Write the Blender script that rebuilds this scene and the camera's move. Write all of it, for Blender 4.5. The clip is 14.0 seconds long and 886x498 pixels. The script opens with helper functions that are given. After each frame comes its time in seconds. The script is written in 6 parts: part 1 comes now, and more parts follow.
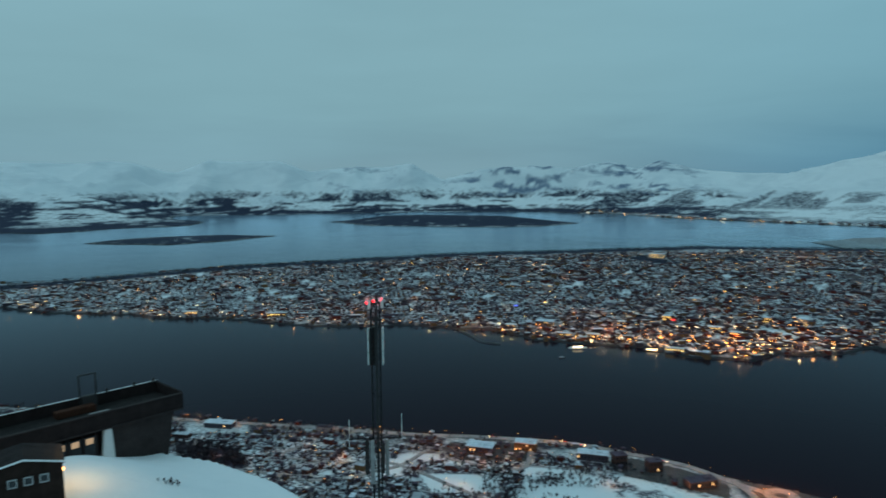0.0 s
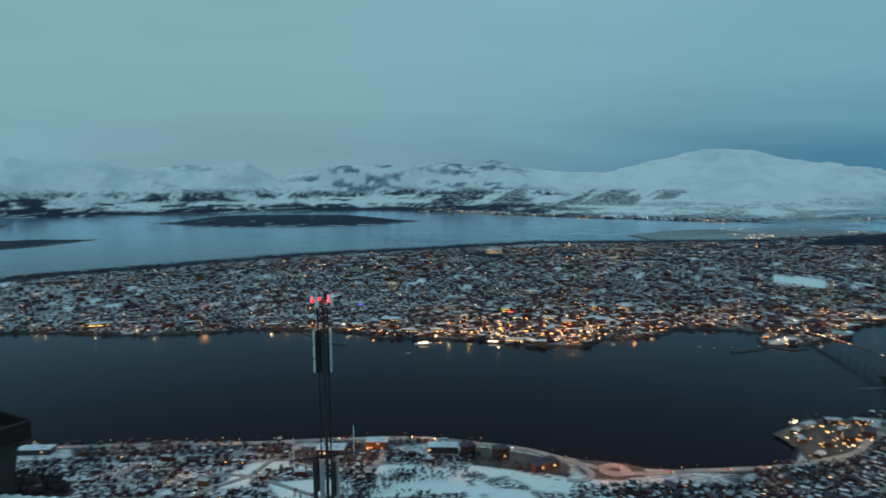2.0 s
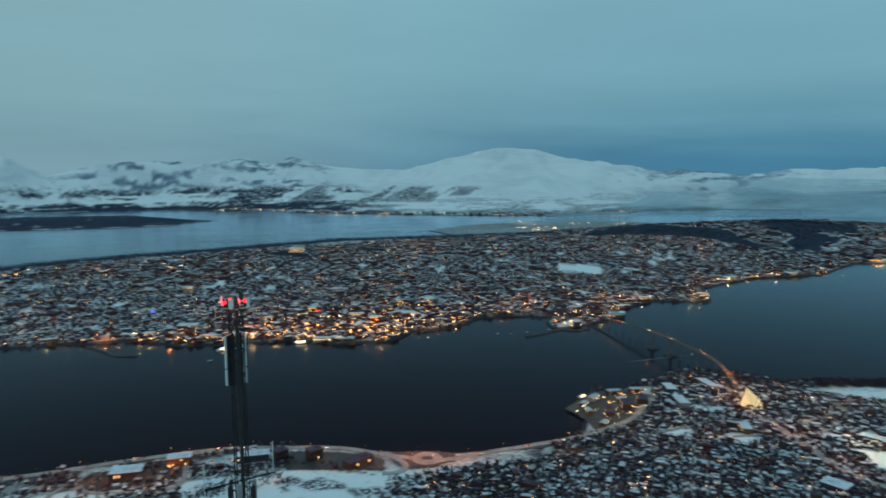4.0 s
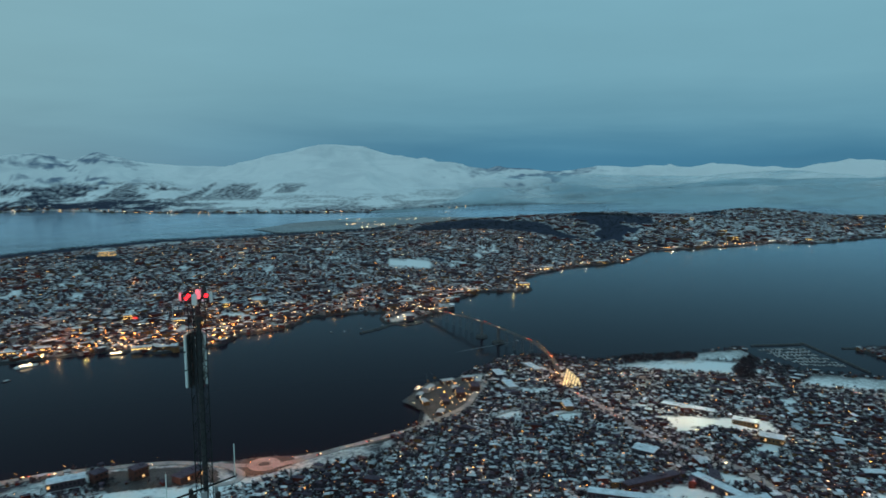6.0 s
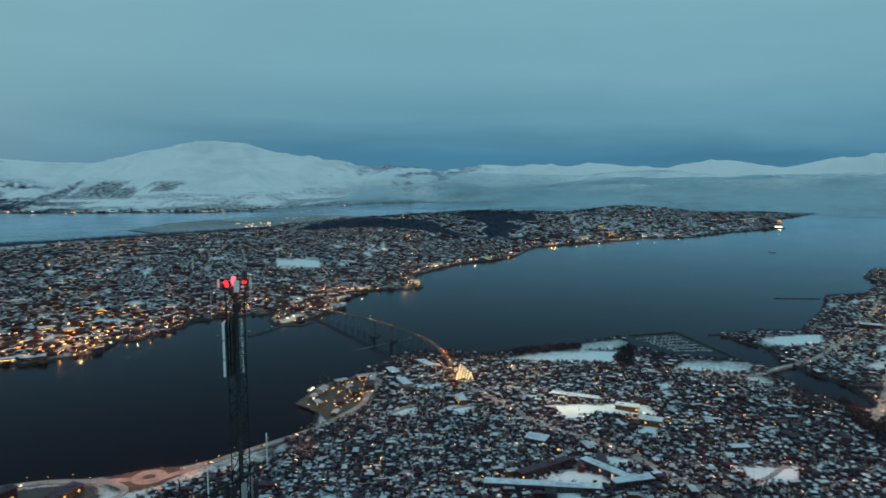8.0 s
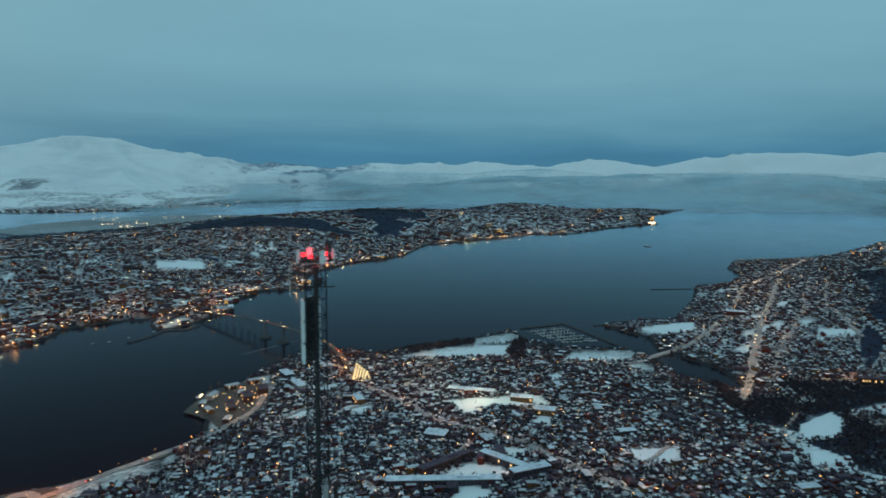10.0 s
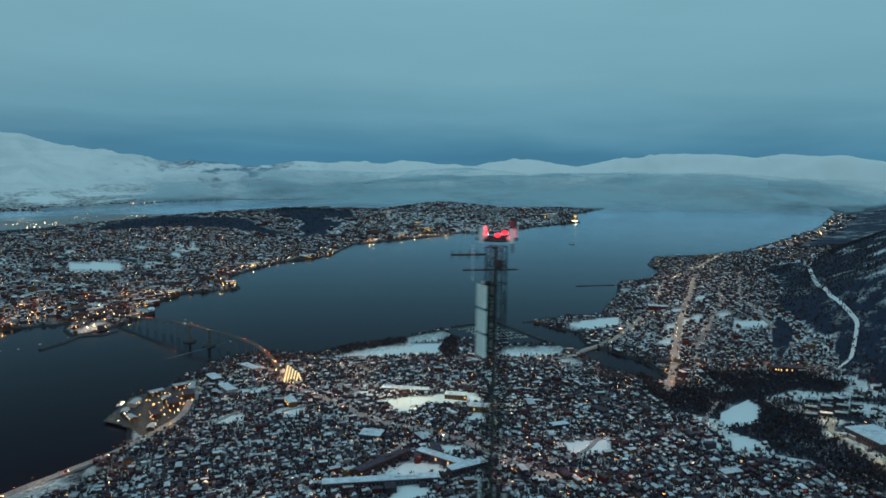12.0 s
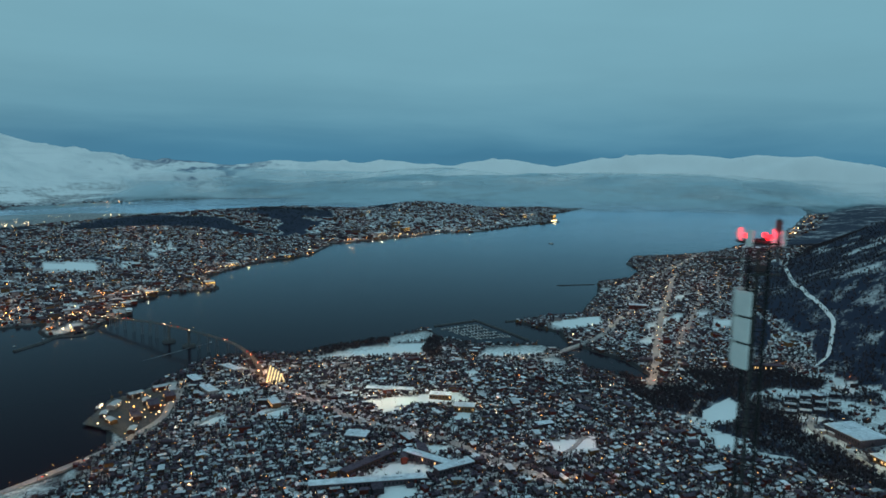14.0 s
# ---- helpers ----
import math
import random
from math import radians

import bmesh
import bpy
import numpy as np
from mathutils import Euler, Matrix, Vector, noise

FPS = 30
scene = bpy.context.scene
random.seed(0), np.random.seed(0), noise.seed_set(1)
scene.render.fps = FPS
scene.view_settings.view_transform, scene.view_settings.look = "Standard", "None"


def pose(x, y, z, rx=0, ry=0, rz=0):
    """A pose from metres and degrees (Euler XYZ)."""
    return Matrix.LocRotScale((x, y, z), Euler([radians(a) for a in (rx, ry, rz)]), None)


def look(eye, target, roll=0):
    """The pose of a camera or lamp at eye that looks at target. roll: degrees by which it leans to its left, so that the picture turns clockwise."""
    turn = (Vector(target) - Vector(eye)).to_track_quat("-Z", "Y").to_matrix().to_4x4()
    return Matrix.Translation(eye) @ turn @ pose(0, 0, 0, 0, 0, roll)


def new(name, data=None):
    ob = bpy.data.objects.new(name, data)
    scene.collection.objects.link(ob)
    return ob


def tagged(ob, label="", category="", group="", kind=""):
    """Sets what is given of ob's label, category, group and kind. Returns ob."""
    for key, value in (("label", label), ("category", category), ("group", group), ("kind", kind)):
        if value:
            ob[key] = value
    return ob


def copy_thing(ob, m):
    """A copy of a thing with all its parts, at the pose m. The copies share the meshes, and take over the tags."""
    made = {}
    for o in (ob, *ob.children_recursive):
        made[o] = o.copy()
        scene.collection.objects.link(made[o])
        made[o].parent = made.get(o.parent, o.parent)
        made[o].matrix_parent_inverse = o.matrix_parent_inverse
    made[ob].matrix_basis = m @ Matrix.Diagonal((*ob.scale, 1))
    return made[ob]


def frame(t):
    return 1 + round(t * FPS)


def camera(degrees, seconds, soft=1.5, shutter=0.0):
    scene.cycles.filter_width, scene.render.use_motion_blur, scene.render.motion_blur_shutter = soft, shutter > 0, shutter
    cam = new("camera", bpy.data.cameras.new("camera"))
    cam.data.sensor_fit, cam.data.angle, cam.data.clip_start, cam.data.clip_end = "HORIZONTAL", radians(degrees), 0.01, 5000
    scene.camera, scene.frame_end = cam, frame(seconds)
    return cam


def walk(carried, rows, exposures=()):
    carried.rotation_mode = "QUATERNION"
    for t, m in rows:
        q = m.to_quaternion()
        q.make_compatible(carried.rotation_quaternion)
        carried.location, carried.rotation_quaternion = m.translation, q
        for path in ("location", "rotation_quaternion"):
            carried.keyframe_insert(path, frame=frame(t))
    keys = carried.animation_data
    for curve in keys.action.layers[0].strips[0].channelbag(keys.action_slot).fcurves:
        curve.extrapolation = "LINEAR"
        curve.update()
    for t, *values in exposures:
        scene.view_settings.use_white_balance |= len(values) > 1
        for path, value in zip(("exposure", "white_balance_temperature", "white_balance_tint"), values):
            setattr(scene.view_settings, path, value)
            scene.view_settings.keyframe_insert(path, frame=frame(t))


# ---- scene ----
cam = camera(65.47, 14.0, soft=1.65, shutter=0.9)
walk(cam, [
    (0, pose(-0.00, 0.00, 205.00, 84.019, 0.410, 0.192)),
    (0.5, pose(-1.14, 0.86, 204.82, 83.991, 0.415, -3.378)),
    (1, pose(-2.23, 1.71, 204.64, 83.942, 0.415, -6.886)),
    (1.5, pose(-3.27, 2.54, 204.47, 83.881, 0.402, -10.161)),
    (2, pose(-4.23, 3.36, 204.32, 83.834, 0.370, -13.088)),
    (2.5, pose(-5.14, 4.18, 204.18, 83.772, 0.349, -17.201)),
    (3, pose(-6.02, 5.01, 204.04, 83.689, 0.338, -21.347)),
    (3.5, pose(-6.88, 5.85, 203.93, 83.596, 0.324, -25.498)),
    (4, pose(-7.72, 6.66, 203.82, 83.526, 0.306, -29.556)),
    (6.5, pose(-12.30, 9.61, 203.48, 83.142, 0.149, -45.914)),
    (7, pose(-13.14, 10.30, 203.40, 83.112, 0.039, -47.544)),
    (7.5, pose(-13.99, 11.06, 203.30, 83.084, -0.040, -50.461)),
    (8, pose(-14.85, 11.91, 203.17, 83.057, -0.104, -53.183)),
    (10.5, pose(-16.54, 19.32, 201.81, 82.961, -0.487, -64.352)),
    (11, pose(-16.77, 20.86, 201.62, 82.963, -0.578, -66.137)),
    (11.5, pose(-16.97, 22.38, 201.46, 82.953, -0.657, -67.830)),
    (12, pose(-17.18, 23.89, 201.32, 82.943, -0.732, -68.582)),
    (12.5, pose(-17.39, 25.37, 201.22, 82.935, -0.794, -69.025)),
    (13, pose(-17.61, 26.83, 201.17, 82.939, -0.850, -69.486)),
    (13.5, pose(-17.84, 28.25, 201.16, 82.934, -0.906, -69.963)),
    (14, pose(-18.06, 29.62, 201.17, 82.936, -0.964, -70.409)),
], exposures=[(0.0, 0.0), (14.0, 0.0)])

# ---------------------------------------------------------------- sky and light
world = bpy.data.worlds.new("dusk_sky")
scene.world = world
world.use_nodes = True


def node(tree, kind, x=None, **inputs):
    n = tree.nodes.new(kind)
    for key, value in (x or {}).items():
        setattr(n, key, value)
    for key, value in inputs.items():
        k = int(key[1:]) if key[0] == "i" and key[1:].isdigit() else key.replace("_", " ")
        if hasattr(value, "links"):
            tree.links.new(value, n.inputs[k])
        else:
            n.inputs[k].default_value = value
    return n


def ramp(tree, fac, stops, mode="LINEAR"):
    n = tree.nodes.new("ShaderNodeValToRGB")
    n.color_ramp.interpolation = mode
    e = n.color_ramp.elements
    while len(e) < len(stops):
        e.new(0.5)
    for el, (p, c) in zip(e, stops):
        el.position = p
        el.color = (*c, 1) if len(c) == 3 else c
    tree.links.new(fac, n.inputs[0])
    return n.outputs[0]


def mathn(tree, op, a, b=0.0, clamp=False):
    n = tree.nodes.new("ShaderNodeMath")
    n.operation, n.use_clamp = op, clamp
    for k, v in enumerate((a, b)):
        if hasattr(v, "links"):
            tree.links.new(v, n.inputs[k])
        else:
            n.inputs[k].default_value = v
    return n.outputs[0]


def mixc(tree, fac, a, b, mode="MIX"):
    n = tree.nodes.new("ShaderNodeMix")
    n.data_type, n.blend_type = "RGBA", mode
    for k, v in ((0, fac), (6, a), (7, b)):
        if hasattr(v, "links"):
            tree.links.new(v, n.inputs[k])
        else:
            n.inputs[k].default_value = (*v, 1) if isinstance(v, tuple) and len(v) == 3 else v
    return n.outputs[2]


def build_sky():
    t = world.node_tree
    t.nodes.clear()
    tc = node(t, "ShaderNodeTexCoord").outputs["Generated"]
    sep = node(t, "ShaderNodeSeparateXYZ", Vector=tc)
    # long flat cloud layers: the noise is squeezed in height
    mp = node(t, "ShaderNodeMapping", Vector=tc, Scale=(1.5, 1.5, 11.0)).outputs[0]
    n1 = node(t, "ShaderNodeTexNoise", Vector=mp, Scale=1.7, Detail=5.0, Roughness=0.5, Distortion=0.3).outputs[0]
    mp2 = node(t, "ShaderNodeMapping", Vector=tc, Scale=(1.0, 1.0, 4.0)).outputs[0]
    n2 = node(t, "ShaderNodeTexNoise", Vector=mp2, Scale=2.6, Detail=4.0, Roughness=0.5).outputs[0]
    z = sep.outputs[2]
    zz = mathn(t, "ADD", z, mathn(t, "MULTIPLY", mathn(t, "SUBTRACT", n1, 0.5), 0.06))
    west = ramp(t, zz, [(0.0, SKY_W0), (0.035, SKY_W1), (0.10, SKY_W2), (0.24, SKY_W3), (0.5, SKY_W4), (1.0, SKY_TOP)], "B_SPLINE")
    north = ramp(t, zz, [(0.0, SKY_N0), (0.022, SKY_N1), (0.06, SKY_N2), (0.12, SKY_N3), (0.26, SKY_N4), (0.5, SKY_W4), (1.0, SKY_TOP)], "B_SPLINE")
    side = node(t, "ShaderNodeMapRange", {"interpolation_type": "SMOOTHSTEP"}, Value=sep.outputs[0], From_Min=0.0, From_Max=0.8).outputs[0]
    col = mixc(t, side, west, north)
    veil = mathn(t, "ADD", 0.9, mathn(t, "MULTIPLY", n2, 0.2))
    low = node(t, "ShaderNodeMapRange", {"interpolation_type": "SMOOTHSTEP"}, Value=z, From_Min=0.02, From_Max=0.16, To_Min=0.22, To_Max=0.06).outputs[0]
    veil = mathn(t, "ADD", veil, mathn(t, "MULTIPLY", mathn(t, "SUBTRACT", n1, 0.5), low))
    col = mixc(t, 1.0, col, veil, "MULTIPLY")
    bg = node(t, "ShaderNodeBackground", Color=col, Strength=0.97)
    out = node(t, "ShaderNodeOutputWorld")
    t.links.new(bg.outputs[0], out.inputs[0])


SKY_W0, SKY_W1, SKY_W2, SKY_W3 = (0.205, 0.355, 0.42), (0.195, 0.355, 0.425), (0.22, 0.405, 0.465), (0.235, 0.43, 0.495)
SKY_N0, SKY_N1, SKY_N2, SKY_N3, SKY_N4 = (0.06, 0.20, 0.315), (0.058, 0.205, 0.325), (0.135, 0.325, 0.43), (0.18, 0.39, 0.487), (0.205, 0.43, 0.525)
SKY_W4, SKY_TOP = (0.225, 0.43, 0.515), (0.32, 0.535, 0.625)
build_sky()

sun = new("dusk_glow", bpy.data.lights.new("dusk_glow", "SUN"))
sun.data.energy, sun.data.angle, sun.data.color = 0.22, radians(35), (0.72, 0.92, 1.0)
sun.matrix_world = look((0, 0, 900), (1250, 420, 0))


# ---------------------------------------------------------------- materials
def material(name):
    m = bpy.data.materials.new(name)
    m.use_nodes = True
    t = m.node_tree
    t.nodes.clear()
    b = t.nodes.new("ShaderNodeBsdfPrincipled")
    o = t.nodes.new("ShaderNodeOutputMaterial")
    t.links.new(b.outputs[0], o.inputs[0])
    return m, t, b, o


def noisy(name, dark, light, scale, rough=0.8, metal=0.0, bump=0.3, random_tint=0.0, coord="Object", fine=9.0, island=False):
    m, t, b, o = material(name)
    tc = node(t, "ShaderNodeTexCoord").outputs[coord]
    n1 = node(t, "ShaderNodeTexNoise", Vector=tc, Scale=scale, Detail=5.0, Roughness=0.6).outputs[0]
    n2 = node(t, "ShaderNodeTexNoise", Vector=tc, Scale=scale * fine, Detail=3.0).outputs[0]
    f = mathn(t, "ADD", mathn(t, "MULTIPLY", n1, 0.7), mathn(t, "MULTIPLY", n2, 0.3))
    f = node(t, "ShaderNodeMapRange", Value=f, From_Min=0.33, From_Max=0.67).outputs[0]
    col = mixc(t, f, dark, light)
    if random_tint:
        src = node(t, "ShaderNodeNewGeometry").outputs["Random Per Island"] if island else node(t, "ShaderNodeObjectInfo").outputs["Random"]
        v = mathn(t, "ADD", 1.0 - random_tint, mathn(t, "MULTIPLY", src, 2 * random_tint))
        col = mixc(t, 1.0, col, v, "MULTIPLY")
    t.links.new(col, b.inputs["Base Color"])
    b.inputs["Roughness"].default_value, b.inputs["Metallic"].default_value = rough, metal
    b.inputs["Specular IOR Level"].default_value = 0.12 if rough > 0.7 else 0.5
    if bump:
        bm_ = node(t, "ShaderNodeBump", Strength=bump, Distance=0.3 / scale, Height=f)
        t.links.new(bm_.outputs[0], b.inputs["Normal"])
    return m


def glow(name, colour, strength, spread=0.0):
    m, t, b, o = material(name)
    t.nodes.remove(b)
    e = t.nodes.new("ShaderNodeEmission")
    e.inputs[0].default_value = (*colour, 1)
    e.inputs[1].default_value = strength
    if spread:
        r = node(t, "ShaderNodeNewGeometry").outputs["Random Per Island"]
        t.links.new(mathn(t, "MULTIPLY", strength, mathn(t, "ADD", 1 - spread, mathn(t, "MULTIPLY", r, 2 * spread))), e.inputs[1])
    t.links.new(e.outputs[0], o.inputs[0])
    m.cycles.emission_sampling = "NONE"
    return m


def ground_material():
    m, t, b, o = material("snowy_ground")
    geo = node(t, "ShaderNodeNewGeometry")
    pos = geo.outputs["Position"]
    sep = node(t, "ShaderNodeSeparateXYZ", Vector=pos)
    att = node(t, "ShaderNodeAttribute", {"attribute_name": "cover"}).outputs["Color"]
    cs = node(t, "ShaderNodeSeparateColor", Color=att)
    forest, built, rock = cs.outputs[0], cs.outputs[1], cs.outputs[2]
    big = node(t, "ShaderNodeTexNoise", Vector=pos, Scale=0.006, Detail=6.0, Roughness=0.6).outputs[0]
    mid = node(t, "ShaderNodeTexNoise", Vector=pos, Scale=0.05, Detail=5.0, Roughness=0.62).outputs[0]
    fine = node(t, "ShaderNodeTexNoise", Vector=pos, Scale=0.35, Detail=4.0, Roughness=0.65).outputs[0]
    snow = mixc(t, fine, (0.71, 0.76, 0.79), (0.83, 0.87, 0.89))
    snow = mixc(t, mathn(t, "MULTIPLY", big, 0.35), snow, (0.62, 0.68, 0.70))
    # high far snow: wind-scoured patches, with blue relief shade put into the colour
    scour_shade = node(t, "ShaderNodeTexNoise", Vector=node(t, "ShaderNodeMapping", Vector=pos, Scale=(0.004, 0.004, 0.012), Rotation=(0, 0, 0.5)).outputs[0], Scale=1.0, Detail=7.0, Roughness=0.6, Distortion=0.8).outputs[0]
    scour_shade = node(t, "ShaderNodeMapRange", Value=scour_shade, From_Min=0.44, From_Max=0.64).outputs[0]
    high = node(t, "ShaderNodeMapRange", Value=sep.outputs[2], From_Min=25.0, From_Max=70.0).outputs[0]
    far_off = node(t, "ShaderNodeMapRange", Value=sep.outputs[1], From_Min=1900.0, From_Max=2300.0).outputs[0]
    snow = mixc(t, mathn(t, "MULTIPLY", mathn(t, "MULTIPLY", scour_shade, 0.34), mathn(t, "MULTIPLY", high, far_off)), snow, (0.40, 0.47, 0.53))
    # woods and heath: the snow shows through in places
    wf = mathn(t, "ADD", mathn(t, "MULTIPLY", mid, 0.6), mathn(t, "MULTIPLY", fine, 0.4))
    wf = node(t, "ShaderNodeMapRange", Value=mathn(t, "ADD", wf, mathn(t, "MULTIPLY", mathn(t, "SUBTRACT", forest, 0.5), 0.55)), From_Min=0.38, From_Max=0.64).outputs[0]
    wood = mixc(t, fine, (0.014, 0.020, 0.040), (0.044, 0.055, 0.088))
    col = mixc(t, mathn(t, "MULTIPLY", wf, mathn(t, "GREATER_THAN", forest, 0.02)), snow, wood)
    # built-up ground: ploughed lanes, hedges and trodden snow
    bf = node(t, "ShaderNodeMapRange", Value=mathn(t, "ADD", mathn(t, "MULTIPLY", fine, 0.65), mathn(t, "MULTIPLY", mid, 0.35)), From_Min=0.425, From_Max=0.515).outputs[0]
    yard = mixc(t, mid, (0.027, 0.021, 0.033), (0.082, 0.066, 0.090))
    col = mixc(t, mathn(t, "MULTIPLY", bf, built), col, yard)
    # bare rock on steep ground
    st = node(t, "ShaderNodeTexNoise", Vector=node(t, "ShaderNodeMapping", Vector=pos, Scale=(0.018, 0.018, 0.005)).outputs[0], Scale=1.0, Detail=8.0, Roughness=0.7).outputs[0]
    rf = node(t, "ShaderNodeMapRange", Value=mathn(t, "ADD", st, mathn(t, "MULTIPLY", mathn(t, "SUBTRACT", rock, 0.5), 0.6)), From_Min=0.42, From_Max=0.78).outputs[0]
    col = mixc(t, mathn(t, "MULTIPLY", rf, mathn(t, "GREATER_THAN", rock, 0.02)), col, mixc(t, fine, (0.10, 0.145, 0.22), (0.22, 0.28, 0.37)))
    # wet stones along the shore
    sh = node(t, "ShaderNodeMapRange", Value=mathn(t, "ADD", sep.outputs[2], mathn(t, "MULTIPLY", mathn(t, "SUBTRACT", fine, 0.5), 1.6)), From_Min=1.3, From_Max=2.1).outputs[0]
    col = mixc(t, sh, (0.03, 0.032, 0.036), col)
    t.links.new(col, b.inputs["Base Color"])
    b.inputs["Roughness"].default_value = 0.9
    b.inputs["Specular IOR Level"].default_value = 0.08
    bm_ = node(t, "ShaderNodeBump", Strength=0.5, Distance=1.2, Height=mathn(t, "ADD", mid, mathn(t, "MULTIPLY", fine, 0.3)))
    t.links.new(bm_.outputs[0], b.inputs["Normal"])
    return m


def water_material():
    m, t, b, o = material("sound_water")
    t.nodes.remove(b)
    pos = node(t, "ShaderNodeNewGeometry").outputs["Position"]
    big = node(t, "ShaderNodeTexNoise", Vector=node(t, "ShaderNodeMapping", Vector=pos, Scale=(0.003, 0.008, 1)).outputs[0], Scale=1.0, Detail=5.0, Roughness=0.55).outputs[0]
    rough = node(t, "ShaderNodeMapRange", Value=big, From_Min=0.3, From_Max=0.7, To_Min=0.13, To_Max=0.21).outputs[0]
    deep = node(t, "ShaderNodeBsdfDiffuse", Color=(0.016, 0.0095, 0.0145, 1))
    gloss = node(t, "ShaderNodeBsdfGlossy", Color=(0.71, 0.87, 1.0, 1), Roughness=rough)
    fres = node(t, "ShaderNodeFresnel", IOR=1.24).outputs[0]
    fres = mathn(t, "MULTIPLY", mathn(t, "POWER", fres, 2.0), 2.4, clamp=True)
    mx = t.nodes.new("ShaderNodeMixShader")
    t.links.new(fres, mx.inputs[0])
    t.links.new(deep.outputs[0], mx.inputs[1])
    t.links.new(gloss.outputs[0], mx.inputs[2])
    t.links.new(mx.outputs[0], o.inputs[0])
    return m


GROUND, WATER = ground_material(), water_material()
ROOF_SNOW = noisy("roof_snow", (0.34, 0.375, 0.425), (0.65, 0.695, 0.745), 0.25, random_tint=0.38, island=True)
FRESH_SNOW = noisy("fresh_snow", (0.66, 0.69, 0.71), (0.84, 0.86, 0.87), 0.25)
ROOF_DARK = noisy("swept_roof", (0.03, 0.022, 0.034), (0.098, 0.076, 0.104), 0.4, random_tint=0.3, island=True)
ROAD = noisy("ploughed_road", (0.19, 0.185, 0.19), (0.42, 0.41, 0.41), 0.08, coord="Object")
CONCRETE = noisy("concrete", (0.22, 0.22, 0.22), (0.36, 0.36, 0.36), 0.3)
ROCK = noisy("breakwater_rock", (0.03, 0.032, 0.036), (0.10, 0.105, 0.11), 0.4)
STEEL = noisy("galvanised_steel", (0.02, 0.022, 0.024), (0.06, 0.062, 0.066), 3.0, rough=0.5, metal=0.6, bump=0.1)
MAST_STEEL = noisy("dark_mast_steel", (0.010, 0.010, 0.011), (0.028, 0.028, 0.030), 3.0, rough=0.75, bump=0.1)
PANEL = noisy("antenna_panel", (0.50, 0.56, 0.55), (0.62, 0.66, 0.64), 2.0, rough=0.45, bump=0.05)
BLACK = noisy("black_fitting", (0.012, 0.012, 0.013), (0.03, 0.03, 0.032), 4.0, rough=0.6)
TIMBER = noisy("dark_stained_timber", (0.022, 0.018, 0.015), (0.06, 0.05, 0.042), 1.5)
WHITE_PAINT = noisy("white_paint", (0.66, 0.68, 0.68), (0.8, 0.81, 0.81), 1.2)
TREE_DARK = noisy("winter_twigs", (0.030, 0.024, 0.031), (0.082, 0.066, 0.078), 0.6, bump=0, random_tint=0.4, island=True)
SPRUCE = noisy("spruce_needles", (0.013, 0.016, 0.02), (0.034, 0.038, 0.046), 0.9, bump=0, random_tint=0.3, island=True)
WALLS = [noisy("wall_" + n, tuple(0.6 * c for c in col), col, 0.5, random_tint=0.25, island=True) for n, col in (
    ("white", (0.36, 0.31, 0.31)), ("ochre", (0.18, 0.095, 0.045)), ("red", (0.13, 0.03, 0.024)),
    ("blue_grey", (0.07, 0.058, 0.075)), ("brown", (0.08, 0.043, 0.038)))]
LAMP_WARM = glow("sodium_lamp", (1.0, 0.36, 0.08), 9.0, 0.6)
LAMP_WHITE = glow("white_lamp", (1.0, 0.64, 0.32), 8.0, 0.6)
LAMP_RED = glow("red_obstruction_lamp", (1.0, 0.012, 0.018), 6.0)
WINDOW_LIT = glow("lit_window", (1.0, 0.60, 0.24), 1.15, 0.6)
WINDOW_DARK = noisy("dark_window", (0.015, 0.018, 0.022), (0.03, 0.035, 0.04), 1.0, rough=0.15, bump=0)

# ---------------------------------------------------------------- the lie of the land
ISLAND = [(-980, 1190), (-720, 1093), (-613, 1037), (-471, 1018), (-402, 985), (-323, 992), (-257, 963), (-196, 939), (-132, 930), (-70, 939),
          (-8, 926), (67, 896), (120, 842), (235, 802), (273, 758), (340, 740), (379, 767), (452, 769), (497, 796), (529, 791),
          (588, 752), (556, 718), (543, 688), (598, 686), (620, 692), (675, 700), (720, 745), (790, 762), (862, 712), (956, 804), (1107, 824), (1260, 786), (1485, 849),
          (1613, 790), (1750, 730), (1853, 713), (1933, 617), (2193, 552), (2379, 467), (2816, 549), (3300, 500), (3250, 760),
          (2800, 1250), (2300, 1750), (1750, 1800), (1100, 1790), (600, 1800), (0, 1720), (-330, 1580), (-700, 1370), (-960, 1300)]
AIRPORT = [(1080, 1790), (1100, 2080), (1330, 2210), (1650, 2240), (1880, 2120), (2100, 1790)]
MAINLAND = [(-3000, 900), (-408, 612), (-229, 577), (-118, 557), (-32, 537), (74, 515), (131, 500), (164, 471), (205, 442), (240, 422),
            (295, 398), (345, 408), (364, 425), (366, 452), (404, 462), (473, 475), (535, 483), (580, 452), (592, 410), (643, 383),
            (690, 350), (755, 322), (722, 296), (709, 240), (735, 178), (728, 160), (664, 108), (648, 62), (660, 55), (704, 84),
            (748, 150), (795, 168), (832, 236), (873, 210), (923, 160), (1084, 157), (1191, 172), (1246, 124), (1360, 112),
            (1446, 144), (1568, 140), (1686, -12), (1944, -107), (2600, -309), (3600, -500), (4950, -600), (4950, -4950), (-4950, -4950), (-4950, 900)]
ISLET_A = [(-1153, 2187), (-859, 2130), (-722, 2253), (-620, 2440), (-818, 2500), (-1079, 2380)]
ISLET_B = [(-522, 3201), (-309, 2921), (-68, 2864), (164, 2809), (374, 2821), (570, 3000), (411, 3311), (-83, 3500), (-400, 3420)]
